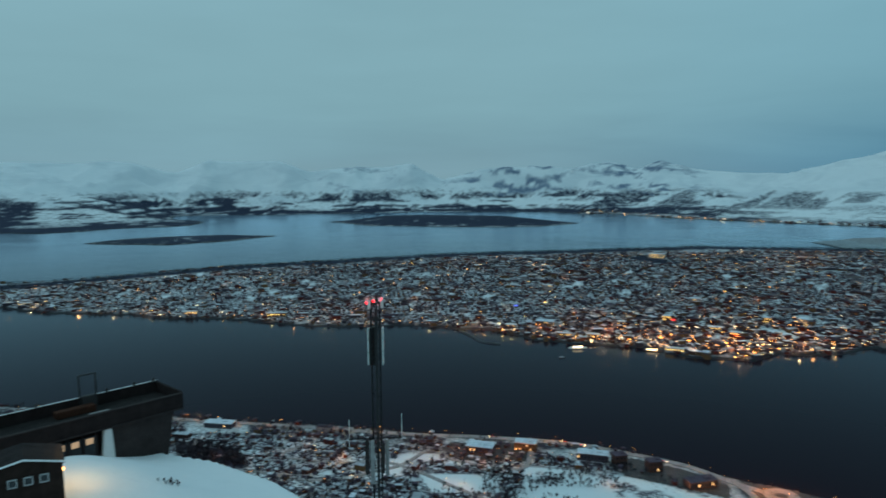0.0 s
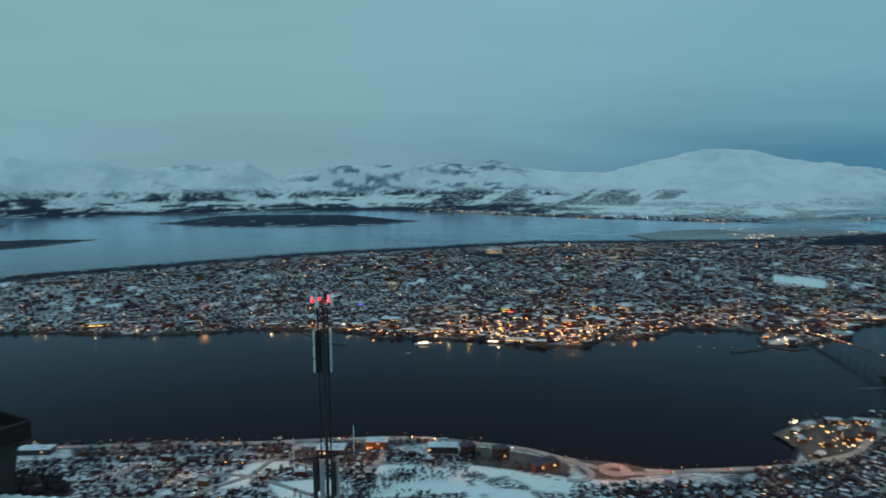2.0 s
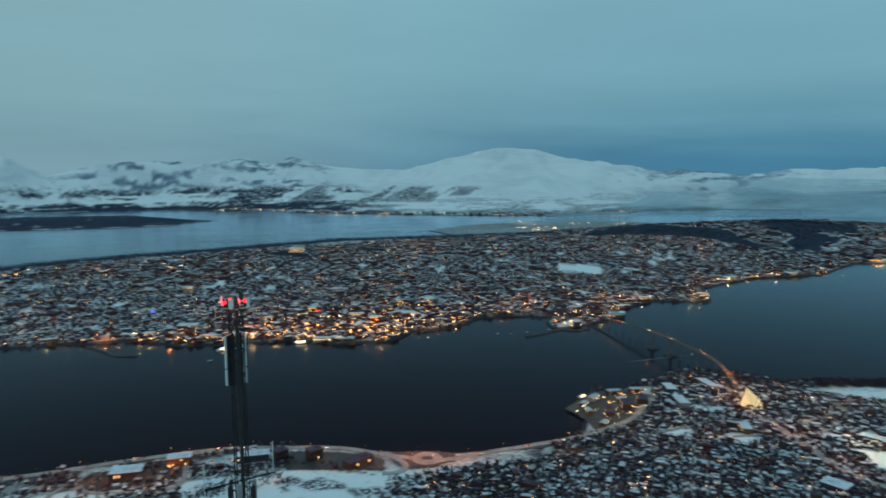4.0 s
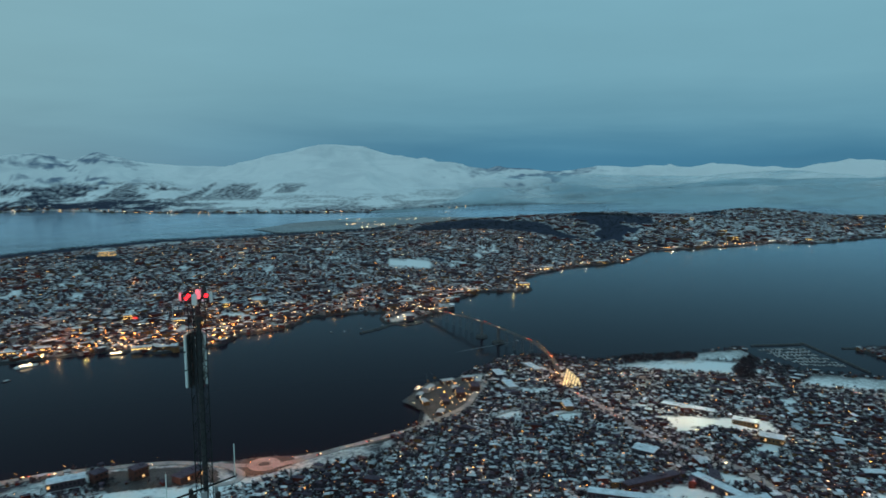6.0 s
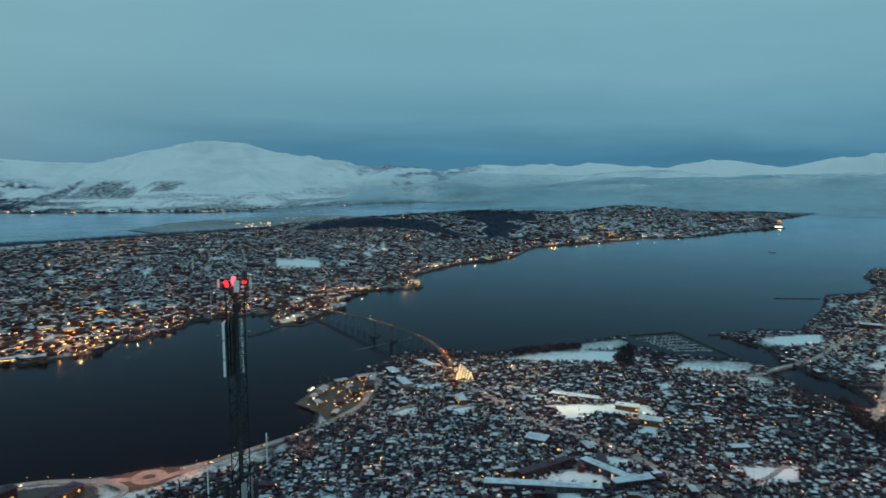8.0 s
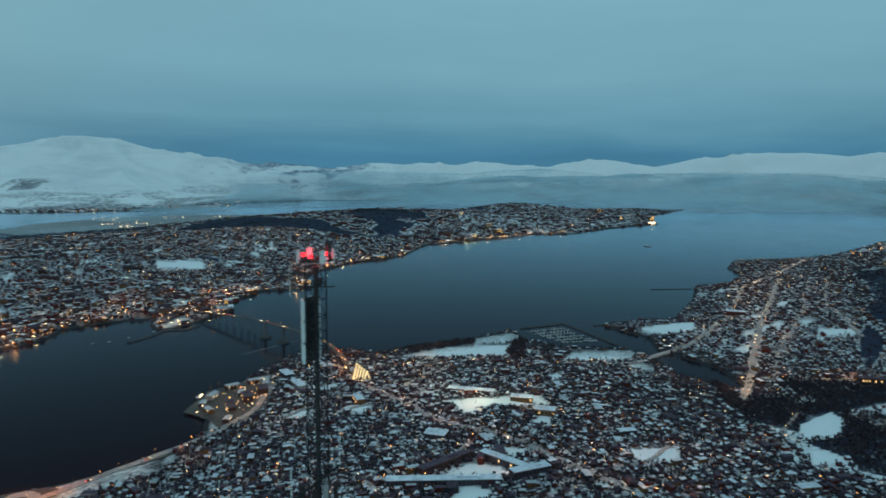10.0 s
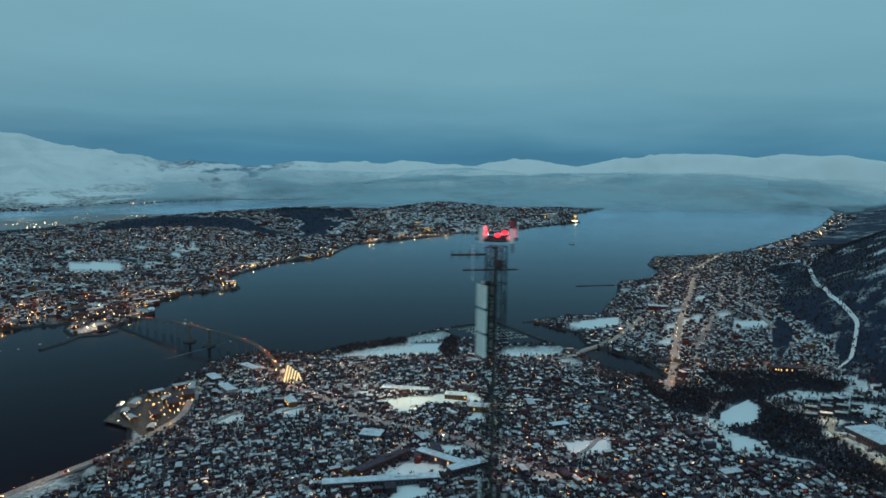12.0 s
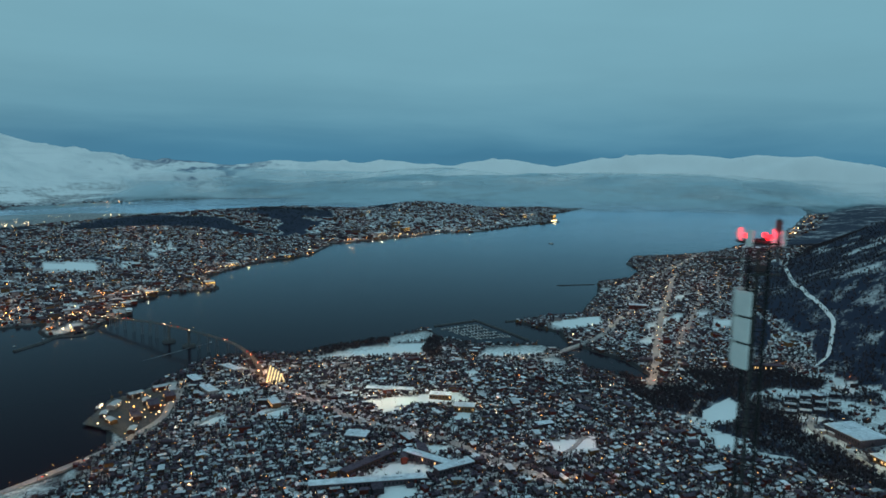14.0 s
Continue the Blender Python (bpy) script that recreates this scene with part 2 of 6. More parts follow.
WEST = [(-4950, 2300), (-1727, 2657), (-1556, 2590), (-1428, 2714), (-1336, 2855), (-1132, 3001), (-1124, 3265), (-1382, 3515),
        (-1500, 3800), (-1166, 3853), (-613, 3960), (-100, 4050), (520, 4017), (722, 3750), (938, 3700), (1115, 3244), (1249, 3050),
        (1544, 2800), (1726, 2600), (1951, 2450), (2250, 2400), (2600, 2500), (2900, 2350), (3300, 2050), (3700, 1700), (3950, 1000),
        (4150, 300), (4250, -300), (4150, -900), (3900, -1700), (4500, -2500), (4950, -2500), (4950, 4950), (-4950, 4950)]
PLATEAU = [(-95, 38), (-48, 50), (-35, 55), (-26, 56.5), (-19, 54), (-13.5, 50.5), (-7, 44), (1, 36), (7, 12), (10, -40), (-20, -130), (-200, -160), (-220, 60)]
NORTH_SLOPE = [(600, -420), (640, -170), (705, -98), (782, -98), (852, -80), (966, -96), (1217, -116), (1485, -206), (1850, -330), (2600, -600), (3600, -800), (3600, -3000), (640, -3000)]
ISLAND_WOODS = [[(1130, 1362), (1313, 1404), (1469, 1388), (1554, 1215), (1417, 1071), (1290, 1226), (1076, 1253)],
                [(1894, 1350), (2110, 1255), (1650, 980), (1453, 1021)], [(2714, 1574), (3002, 1371), (2440, 1121), (2364, 1351)],
                [(387, 1378), (537, 1299), (505, 1221), (369, 1275)], [(1440, 1535), (2096, 1501), (1965, 1411), (1352, 1426)],
                [(922, 1070), (963, 1066), (905, 999), (870, 1000)]]
VALLEY_WOODS = [[(584, 35), (643, -20), (704, -73), (664, -143), (431, -90), (475, -72), (550, -26), (522, 11)]]
SLOPE_WOODS = [[(1299, -66), (1277, -131), (992, -107), (819, -113), (790, -116), (744, -110), (773, -102), (788, -83), (829, -73), (861, -58), (1054, -63)],
               [(838, -52), (806, -60), (727, -54), (731, -40)]]
# height of the skyline by bearing in degrees, clockwise from the first view
SKYLINE = [(-180, 240), (-60, 290), (-32.7, 308), (-28.7, 303), (-24.8, 314), (-21.3, 256), (-18.8, 315), (-13.6, 318), (-11, 249), (-8.5, 270),
           (-2.9, 286), (-0.2, 190), (2.8, 245), (6.8, 261), (9.8, 259), (13.3, 292), (15.5, 251), (17.2, 295), (20.4, 240),
           (26.8, 211), (29.5, 272), (33.8, 345), (36.9, 345), (39.1, 278), (42.4, 243), (47.4, 195), (48.1, 213), (53, 168), (56.3, 213),
           (61.3, 191), (66.9, 218), (71, 196), (75.3, 242), (79.2, 205), (84.5, 266), (89.6, 293), (92.5, 264), (94.3, 296),
           (97.9, 279), (100.9, 240), (104, 195), (112, 250), (180, 240)]


def signed(poly, X, Y):
    """Distance to the outline, positive inside."""
    best = np.full(X.shape, 1e18)
    inside = np.zeros(X.shape, bool)
    p = np.array(poly, float)
    for (ax, ay), (bx, by) in zip(p, np.roll(p, -1, 0)):
        ex, ey = bx - ax, by - ay
        s = np.clip(((X - ax) * ex + (Y - ay) * ey) / (ex * ex + ey * ey), 0, 1)
        best = np.minimum(best, (X - ax - s * ex) ** 2 + (Y - ay - s * ey) ** 2)
        hit = (ay > Y) != (by > Y)
        inside ^= hit & (X < ex * (Y - ay) / (ey if ey else 1e-9) + ax)
    return np.sqrt(best) * np.where(inside, 1, -1)


LATTICE = np.random.RandomState(7).rand(256, 256)


def value_noise(X, Y):
    xi, yi = np.floor(X).astype(int), np.floor(Y).astype(int)
    u, v = X - xi, Y - yi
    u, v = u * u * u * (u * (u * 6 - 15) + 10), v * v * v * (v * (v * 6 - 15) + 10)
    a, b = LATTICE[xi & 255, yi & 255], LATTICE[(xi + 1) & 255, yi & 255]
    c, d = LATTICE[xi & 255, (yi + 1) & 255], LATTICE[(xi + 1) & 255, (yi + 1) & 255]
    return (a * (1 - u) + b * u) * (1 - v) + (c * (1 - u) + d * u) * v


def fractal(X, Y, size, octaves=5, gain=0.5, ridged=False):
    s, amp, tot = 0.0, 1.0, 0.0
    for k in range(octaves):
        n = value_noise(X * (2 ** k) / size + 37.2 * k, Y * (2 ** k) / size + 11.7 * k)
        s = s + amp * (1 - abs(2 * n - 1) if ridged else n)
        tot += amp
        amp *= gain
    return s / tot


def smooth(a, b, x):
    s = np.clip((x - a) / (b - a), 0, 1)
    return s * s * (3 - 2 * s)


def bump(X, Y, x, y, r, h, ry=None):
    return h * np.exp(-((X - x) / r) ** 2 - ((Y - y) / (ry or r)) ** 2)


def land(X, Y):
    """Height of the ground and its cover (woods, built-up, rock)."""
    X, Y = np.asarray(X, float), np.asarray(Y, float)
    rough = fractal(X, Y, 60, 4) - 0.5
    r = np.hypot(X, Y) + 1e-6
    bearing = np.degrees(np.arctan2(X, Y))
    h = np.full(X.shape, -4.0)
    forest, rock = np.zeros(X.shape), np.zeros(X.shape)

    def shore(d, slope=0.12):
        return np.clip(d * 0.35, -4, 1.7) + np.clip(d - 5, 0, None) * slope

    # the town island
    d = signed(ISLAND, X, Y) + rough * 14
    hi = np.clip(d * 0.35, -4, 1.7) + 40 * smooth(10, 420, d) + bump(X, Y, 1700, 1200, 260, 14, 180) + rough * 7 * smooth(60, 300, d)
    hi = hi * np.where(X > 1900, 1 - 0.5 * smooth(1900, 2600, X), 1) - 26 * smooth(1560, 1760, Y) * (X > 900)
    crest = np.interp(X, [-980, -805, -593, -443, -274, 13, 600, 1092, 1400, 1775, 2300], [5, 9, 17, 25, 33, 39, 41, 41, 50, 55, 30])
    line = np.interp(X, [-980, -805, -593, -443, -274, 13, 600, 1092, 1400, 1775, 2300], [1240, 1230, 1325, 1374, 1383, 1465, 1560, 1440, 1390, 1280, 1150])
    hi = np.where(d > 6, np.maximum(hi, crest * np.exp(-((Y - line) / 150) ** 2)), hi)
    hi = np.where(d > 0, np.maximum(hi, 0.8), hi)
    h = np.maximum(h, hi)
    wood_i = np.exp(-(np.clip(Y - line - 10, 0, None) / 80) ** 2 - (np.clip(line - 14 - Y, 0, None) / 18) ** 2) * (X < 1150)
    for poly in ISLAND_WOODS:
        wood_i = np.maximum(wood_i, smooth(-14, 6, signed(poly, X, Y) + rough * 26 + (fractal(X, Y, 120, 4) - 0.5) * 210))
    forest = np.where(d > 6, np.clip(wood_i, 0, 1), forest)
    d = signed(AIRPORT, X, Y) + rough * 10
    h = np.maximum(h, np.clip(d * 0.3, -4, 1.6))
    # islets
    for poly, top in ((ISLET_A, 7), (ISLET_B, 26)):
        d = signed(poly, X, Y) + rough * 24 + 14
        h = np.maximum(h, np.clip(d * 0.3, -4, 1.5) + top * smooth(0, 260, d))
        forest = np.where(d > 15, 0.98 + rough * 1.1, forest)
    # the near shore: flat town, the steep hill that carries the lift station, the far side of the valley
    d = signed(MAINLAND, X, Y) + rough * 9
    hm = np.clip(d * 0.35, -4, 1.7) + 12 * smooth(8, 330, d) + rough * 3 * smooth(40, 200, d)
    hm = hm + 0.15 * np.clip(d - 25, 0, 260) * smooth(700, 820, X) * (1 - 0.7 * smooth(1500, 2000, X))
    e = -signed(PLATEAU, X, Y)
    e = e + rough * 10 * smooth(10, 80, e)
    drop = np.where(e < 80, 0.9 * np.clip(e, 0, None), 72 + 0.42 * (e - 80))
    hill = 182 - drop + 3.5 * smooth(0, 14, -e) + np.where(e < 0, 0.5 * rough, 0) + bump(X, Y, -26, 47.5, 5.5, 0.9) * (e < 0)
    s = signed(NORTH_SLOPE, X, Y)
    slope = hm + 0.45 * np.clip(s, 0, None) * (1 - 0.25 * smooth(200, 700, s)) + (fractal(X, Y, 160, 5, ridged=True) - 0.5) * 26 * smooth(20, 160, s)
    slope = np.minimum(slope, 195)
    hm = np.where(d > 0, np.maximum(np.maximum(hm, hill), np.where(s > 0, slope, 0)), hm)
    h = np.maximum(h, hm)
    streak = fractal((X + Y * 1.6) * 0.25, X * 1.0 - Y * 0.6, 26, 4, 0.6)
    forest = np.where((s + rough * 30 > 0) & (d > 0), 0.86 - 0.04 * smooth(60, 190, slope) + rough * 0.5 - 0.30 * smooth(0.54, 0.68, streak) * smooth(20, 60, s), forest)
    forest = np.where((hill > 30) & (e > 25) & (d > 0), 0.8, forest)
    forest = np.where((X > 1720) & (d > 8) & (Y < 40), 0.80 + rough * 0.7, forest)
    for poly in SLOPE_WOODS:
        forest = np.where(signed(poly, X, Y) + rough * 24 > 0, 0.86 + rough * 0.5, forest)
    for poly in VALLEY_WOODS:
        forest = np.where(signed(poly, X, Y) + rough * 20 > 0, 0.28 + 0.45 * smooth(0.44, 0.58, fractal(X, Y, 40, 3)), forest)
    # the mountains across the sound
    d = signed(WEST, X, Y) + (fractal(X, Y, 300, 4) - 0.5) * 90
    top = np.interp(bearing, [a for a, _ in SKYLINE], [b for _, b in SKYLINE])
    u = np.clip(d, 0, None) / (np.clip(d, 0, None) + np.clip(4560 - r, 0, None) + 1)
    ridges = fractal(X, Y, 420, 6, 0.55, ridged=True) - 0.62
    hw = np.clip(d * 0.25, -4, 1.5) + (top - 4) * (0.30 * smooth(0.0, 0.5, u) + 0.70 * smooth(0.30, 1.0, u)) + (fractal(X, Y, 170, 4, ridged=True) - 0.6) * 8 * smooth(0.02, 0.1, u) * (1 - smooth(0.5, 0.8, u)) + ridges * 150 * smooth(0.2, 0.6, u) * (1 - 0.75 * smooth(0.82, 1.0, u))
    hw = np.where(d > 0, np.maximum(hw, 0.8), hw)
    hw = hw * np.where(r > 4600, 1 - 0.6 * smooth(4600, 4900, r), 1)
    hw = np.where(r > 2200, hw, -4)
    h = np.maximum(h, hw)
    belt = fractal(X, Y, 190, 6, 0.6)
    terrace = fractal(bearing * 50, hw * 30 + 90 * belt, 240, 5, 0.6)
    low = 1 - smooth(20, 27, bearing)
    fw = (0.16 + 0.62 * smooth(0.40, 0.56, 0.5 * belt + 0.5 * terrace)) * (1 - smooth(60 + 25 * low, 110 + 60 * low, hw)) + 0.30 * (1 - smooth(4, 44, hw))
    fw = fw + 0.14 * (1 - smooth(-16, -6, bearing)) * (1 - smooth(60, 110, hw))
    # slanting blocks of planted wood on the slopes under the white dome
    slant = fractal(bearing * 26 - hw * 0.7, hw * 0.25, 40, 3, 0.5)
    fw = np.maximum(fw * (1 - 0.45 * smooth(20, 26, bearing)), 0.60 * smooth(0.48, 0.60, slant) * smooth(30, 50, hw) * (1 - smooth(105, 140, hw)) * smooth(9, 12, bearing) * (1 - smooth(31, 35, bearing)))
    fw = fw * (1 - 0.8 * smooth(50, 62, bearing) * (1 - smooth(88, 94, bearing)))
    forest = np.where((d > 8) & (r > 2200), np.clip(fw, 0, 1), forest)
    gully = fractal(bearing * 22, r * 0.12 + hw, 34, 4, 0.6)
    peaks = 1.15 * np.exp(-((bearing - 5.5) / 4.5) ** 2) + 0.9 * np.exp(-((bearing - 16) / 4.0) ** 2) + 0.45 * np.exp(-((bearing + 7) / 4.0) ** 2) + 1.0 * np.exp(-((bearing - 51) / 5.5) ** 2) + 0.16
    peaks = peaks * (0.2 + 1.4 * smooth(0.42, 0.60, gully))
    rock = np.where((d > 8) & (r > 2200), np.clip(peaks * smooth(50, 130, hw) * 0.6, 0, 1), rock)
    return h, forest, rock


# open snow: pitches, fields, squares (kept free of houses)
FIELDS = [
    [(578, 384), (643, 355), (690, 294), (636, 280)], [(686, 348), (736, 315), (701, 295), (668, 333)],
    [(690, 228), (733, 168), (689, 166), (655, 224)], [(835, 184), (893, 132), (834, 124), (806, 175)],
    [(565, 10), (610, -13), (578, -31), (539, -16), (508, 1)], [(505, 2), (518, -13), (490, -18), (478, 1)],
    [(474, 267), (519, 204), (505, 189), (458, 249)], [(438, 113), (462, 84), (440, 78), (422, 101)],
    [(-219, 561), (-164, 552), (-159, 534), (-209, 534)], [(51, 436), (107, 435), (108, 409), (38, 410)],
    [(-20, 454), (34, 449), (32, 421), (-12, 424)], [(228, 425), (247, 413), (267, 406), (292, 400), (306, 399), (285, 393), (256, 396), (230, 408)],
    [(344, 206), (366, 168), (373, 178), (371, 199)], [(814, 1018), (903, 1003), (842, 933), (789, 981)], [(560, 712), (608, 722), (598, 697), (553, 692)]]
CLEAR = [[(61, 505), (141, 482), (199, 447), (203, 417), (181, 398), (135, 464), (81, 481)],
         [(55, 467), (131, 450), (176, 406), (155, 376), (48, 420)], [(190, 446), (240, 424), (300, 402), (300, 380), (250, 388), (205, 400), (180, 400)],
         [(362, 452), (384, 462), (411, 474), (445, 464), (470, 456), (440, 428), (400, 400), (376, 394), (345, 402), (358, 424)]]
DARK_WOODS = [[(622, -23), (595, -39), (569, -57), (507, -63), (471, -78), (447, -93), (436, -65), (478, -45), (479, -25), (529, -17)],
              [(698, 96), (612, 52), (643, 19), (614, 0), (548, 10), (551, 36), (589, 65)],
              [(690, 24), (698, -8), (708, -60), (690, -104), (652, -88), (648, -40), (632, -18), (650, 12)],
              [(524, 7), (564, -28), (525, -70), (458, -96), (431, -90), (484, -46)],
              [(629, 132), (597, 33), (593, 5), (652, -58), (680, -61), (598, 52)],
              [(703, 301), (714, 291), (640, 260), (625, 268), (648, 288)], [(-208, 508), (-158, 502), (-139, 465), (-182, 452)],
              [(618, 397), (689, 342), (675, 336), (602, 377)]]
ROADS = [
    ("coast_road", 5.5, [(-420, 600), (-229, 566), (-118, 546), (-32, 529), (45, 520), (89, 510), (131, 489), (167, 466), (190, 438), (204, 424), (213, 412),
                         (297, 401), (315, 397), (338, 396), (361, 398), (393, 403), (425, 421), (461, 437), (493, 432), (523, 416), (515, 404)]),
    ("bridge_road", 6.0, [(496, 385), (481, 360), (456, 304), (431, 251), (419, 192), (387, 126), (379, 103)]),
    ("north_road", 6.2, [(532, 396), (581, 337), (623, 269), (646, 216), (677, 163), (730, 143), (798, 113), (913, 93), (1088, 94), (1238, 85), (1362, 50), (1850, -127), (2496, -329)]),
    ("valley_road", 6.8, [(1272, 43), (987, 49), (779, 53), (684, 51), (613, 52)]),
    ("upper_road", 4.2, [(1245, -26), (990, -17), (883, -26), (801, -46)]),
    ("field_road", 3.4, [(-137, 458), (-87, 440), (-36, 464), (-13, 496), (7, 475), (50, 460), (63, 495)]),
    ("school_road", 3.0, [(-102, 518), (-120, 485), (-77, 472), (-37, 469), (14, 421), (24, 410)]),
    ("street", 3.0, [(364, 370), (437, 366), (493, 359)]),
    ("street", 3.0, [(296, 362), (358, 350), (427, 332), (462, 297)]),
    ("street", 3.0, [(287, 271), (348, 218), (408, 213)]),
    ("street", 3.0, [(384, 87), (437, 65), (519, 27), (597, 10)]),
    ("street", 3.0, [(573, 321), (475, 299), (464, 308)]),
    ("street", 3.0, [(339, 138), (385, 126), (424, 97), (470, 89)]),
    ("street", 4.2, [(1107, 4), (936, 8), (831, 17), (795, 26), (767, 31), (700, 30)]),
    ("street", 4.2, [(688, 40), (699, 3), (714, -29), (720, -55), (723, -84)]),
    ("street", 3.4, [(590, 339), (556, 327), (530, 323), (507, 322), (490, 318)]),
    ("street", 4.2, [(606, -30), (588, -45), (586, -62), (575, -72), (552, -68), (529, -72), (502, -83), (480, -92), (460, -102)]),
]


def inside_any(polys, X, Y, margin=0.0):
    out = np.zeros(np.shape(X), bool)
    for p in polys:
        out |= signed(p, X, Y) > -margin
    return out


def town_density(X, Y):
    """0 to 1: how closely the ground is built on."""
    isl = signed(ISLAND, X, Y)
    a = (isl > 3) * np.where(X < 1900, 1.0, 0.75) * (1 - smooth(1480, 1560, Y)) * np.where(X < -300, 0.8, 1)
    main = signed(MAINLAND, X, Y)
    hill = -signed(PLATEAU, X, Y)
    ns = signed(NORTH_SLOPE, X, Y)
    b = (main > 3) * (hill > 255) * (ns < 10) * (np.hypot(X, Y) < 2600)
    b = b * np.where((X > 470) & (Y < 20 - (X - 470) * 0.0) & (X < 705) & (Y < -0.9 * (X - 640)), 0.25, 1)
    dens = np.maximum(a, b)
    air = 0.25 * (signed(AIRPORT, X, Y) > 10)
    h, f, _ = land(X, Y)
    dens = np.maximum(dens, air) * (1 - smooth(0.76, 0.84, fractal(X + 500, Y, 30, 2)))
    return dens * (1 - smooth(0.25, 0.6, f))


def join(parts):
    """Vertices, faces and material numbers of many small meshes as one."""
    vs, fs, ms, n = [], [], [], 0
    for v, f, m in parts:
        vs.append(v)
        fs.extend([tuple(i + n for i in q) for q in f])
        ms.extend(m)
        n += len(v)
    return np.concatenate(vs), fs, ms


def mesh_from(name, v, f, mats, midx=None, flat=True):
    me = bpy.data.meshes.new(name)
    me.from_pydata([tuple(p) for p in v], [], f)
    for m in mats:
        me.materials.append(m)
    if midx is not None:
        me.polygons.foreach_set("material_index", np.array(midx, np.int32))
    if not flat:
        me.polygons.foreach_set("use_smooth", np.ones(len(me.polygons), bool))
    me.update()
    return me


def part(name, bm, mat, parent=None, label="", place=None):
    me = bpy.data.meshes.new(name)
    bm.to_mesh(me)
    bm.free()
    for m in (mat if isinstance(mat, (list, tuple)) else [mat]):
        me.materials.append(m)
    ob = new(name, me)
    if place is not None:
        ob.matrix_basis = place
    ob.parent = parent
    return tagged(ob, label)


def empty(name, x, y, z, turn=0.0):
    ob = new(name)
    ob.matrix_basis = pose(x, y, z, 0, 0, turn)
    ob.empty_display_size = 0.5
    return ob


def box(bm, cx, cy, cz, sx, sy, sz, turn=0.0, bevel=0.0):
    m = pose(cx, cy, cz, 0, 0, turn) @ Matrix.Diagonal((sx, sy, sz, 1))
    g = bmesh.ops.create_cube(bm, size=1.0, matrix=m)
    if bevel:
        es = list({e for v in g["verts"] for e in v.link_edges})
        bmesh.ops.bevel(bm, geom=es, offset=bevel, segments=2, affect="EDGES")
    return bm


def rod(bm, a, b, r, sides=8, r2=None):
    a, b = Vector(a), Vector(b)
    d = b - a
    m = Matrix.Translation((a + b) / 2) @ d.to_track_quat("Z", "Y").to_matrix().to_4x4()
    bmesh.ops.create_cone(bm, cap_ends=True, segments=sides, radius1=r, radius2=r if r2 is None else r2, depth=d.length, matrix=m)
    return bm


# ---------------------------------------------------------------- ground and water
def build_ground():
    az = np.radians(np.concatenate([np.arange(-42, 112, 0.25), np.arange(112, 318, 4.0)]))
    rr = [0.5]
    while rr[-1] < 4880:
        r = rr[-1]
        rr.append(r + min(max(0.6 if r < 95 else 1.5, r * r / 205 * 0.0032), 24))
    rr = np.array(rr)
    A, R_ = np.meshgrid(az, rr)
    X, Y = R_ * np.sin(A), R_ * np.cos(A)
    h, forest, rock = land(X, Y)
    built = town_density(X, Y)
    open_snow = inside_any(FIELDS, X, Y)
    built = np.where(open_snow, 0, built)
    built = np.where(inside_any(CLEAR, X, Y) & ~open_snow, 0.95 * smooth(0.50, 0.60, fractal(X, Y, 22, 3)), built)
    forest = np.where(open_snow, 0, forest)
    forest = np.where(inside_any(DARK_WOODS, X, Y), 0.80, forest)
    n, m = X.shape
    idx = np.arange(n * m).reshape(n, m)
    nxt = np.roll(idx, -1, 1)
    quads = np.stack([idx[:-1], idx[1:], nxt[1:], nxt[:-1]], -1).reshape(-1, 4)
    me = bpy.data.meshes.new("ground")
    me.vertices.add(n * m)
    me.vertices.foreach_set("co", np.stack([X, Y, h], -1).astype(np.float32).ravel())
    me.loops.add(quads.size)
    me.loops.foreach_set("vertex_index", quads.astype(np.int32).ravel())
    me.polygons.add(len(quads))
    me.polygons.foreach_set("loop_start", np.arange(0, quads.size, 4, dtype=np.int32))
    me.polygons.foreach_set("loop_total", np.full(len(quads), 4, np.int32))
    me.update(calc_edges=True)
    me.polygons.foreach_set("use_smooth", np.ones(len(quads), bool))
    at = me.color_attributes.new("cover", "FLOAT_COLOR", "POINT")
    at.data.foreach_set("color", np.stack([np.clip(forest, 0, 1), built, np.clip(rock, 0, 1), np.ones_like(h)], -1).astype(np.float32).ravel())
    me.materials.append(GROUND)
    me.validate()
    ob = new("ground", me)
    if ob.data.polygons[0].normal.z < 0:
        ob.data.flip_normals()
    return tagged(ob, "snow-covered land with dark birch woods, mountains and shores", "ground", kind="structure")


build_ground()


def build_water():
    bm = bmesh.new()
    bmesh.ops.create_circle(bm, cap_ends=True, segments=96, radius=4900)
    return tagged(part("water", bm, WATER), "dark calm sea water of the sound at dusk", "water", kind="structure")


build_water()


def height(x, y):
    return float(land(np.array([x]), np.array([y]))[0][0])


def spline(pts, step):
    """A smooth line through the points."""
    p = [np.array(q, float) for q in pts]
    p = [2 * p[0] - p[1]] + p + [2 * p[-1] - p[-2]]
    out = []
    for a, b, c, d in zip(p, p[1:], p[2:], p[3:]):
        n = max(2, int(np.linalg.norm(c - b) / step))
        for k in range(n):
            s = k / n
            out.append(0.5 * (2 * b + (c - a) * s + (2 * a - 5 * b + 4 * c - d) * s * s + (3 * b - a - 3 * c + d) * s ** 3))
    out.append(p[-2])
    return np.array(out)


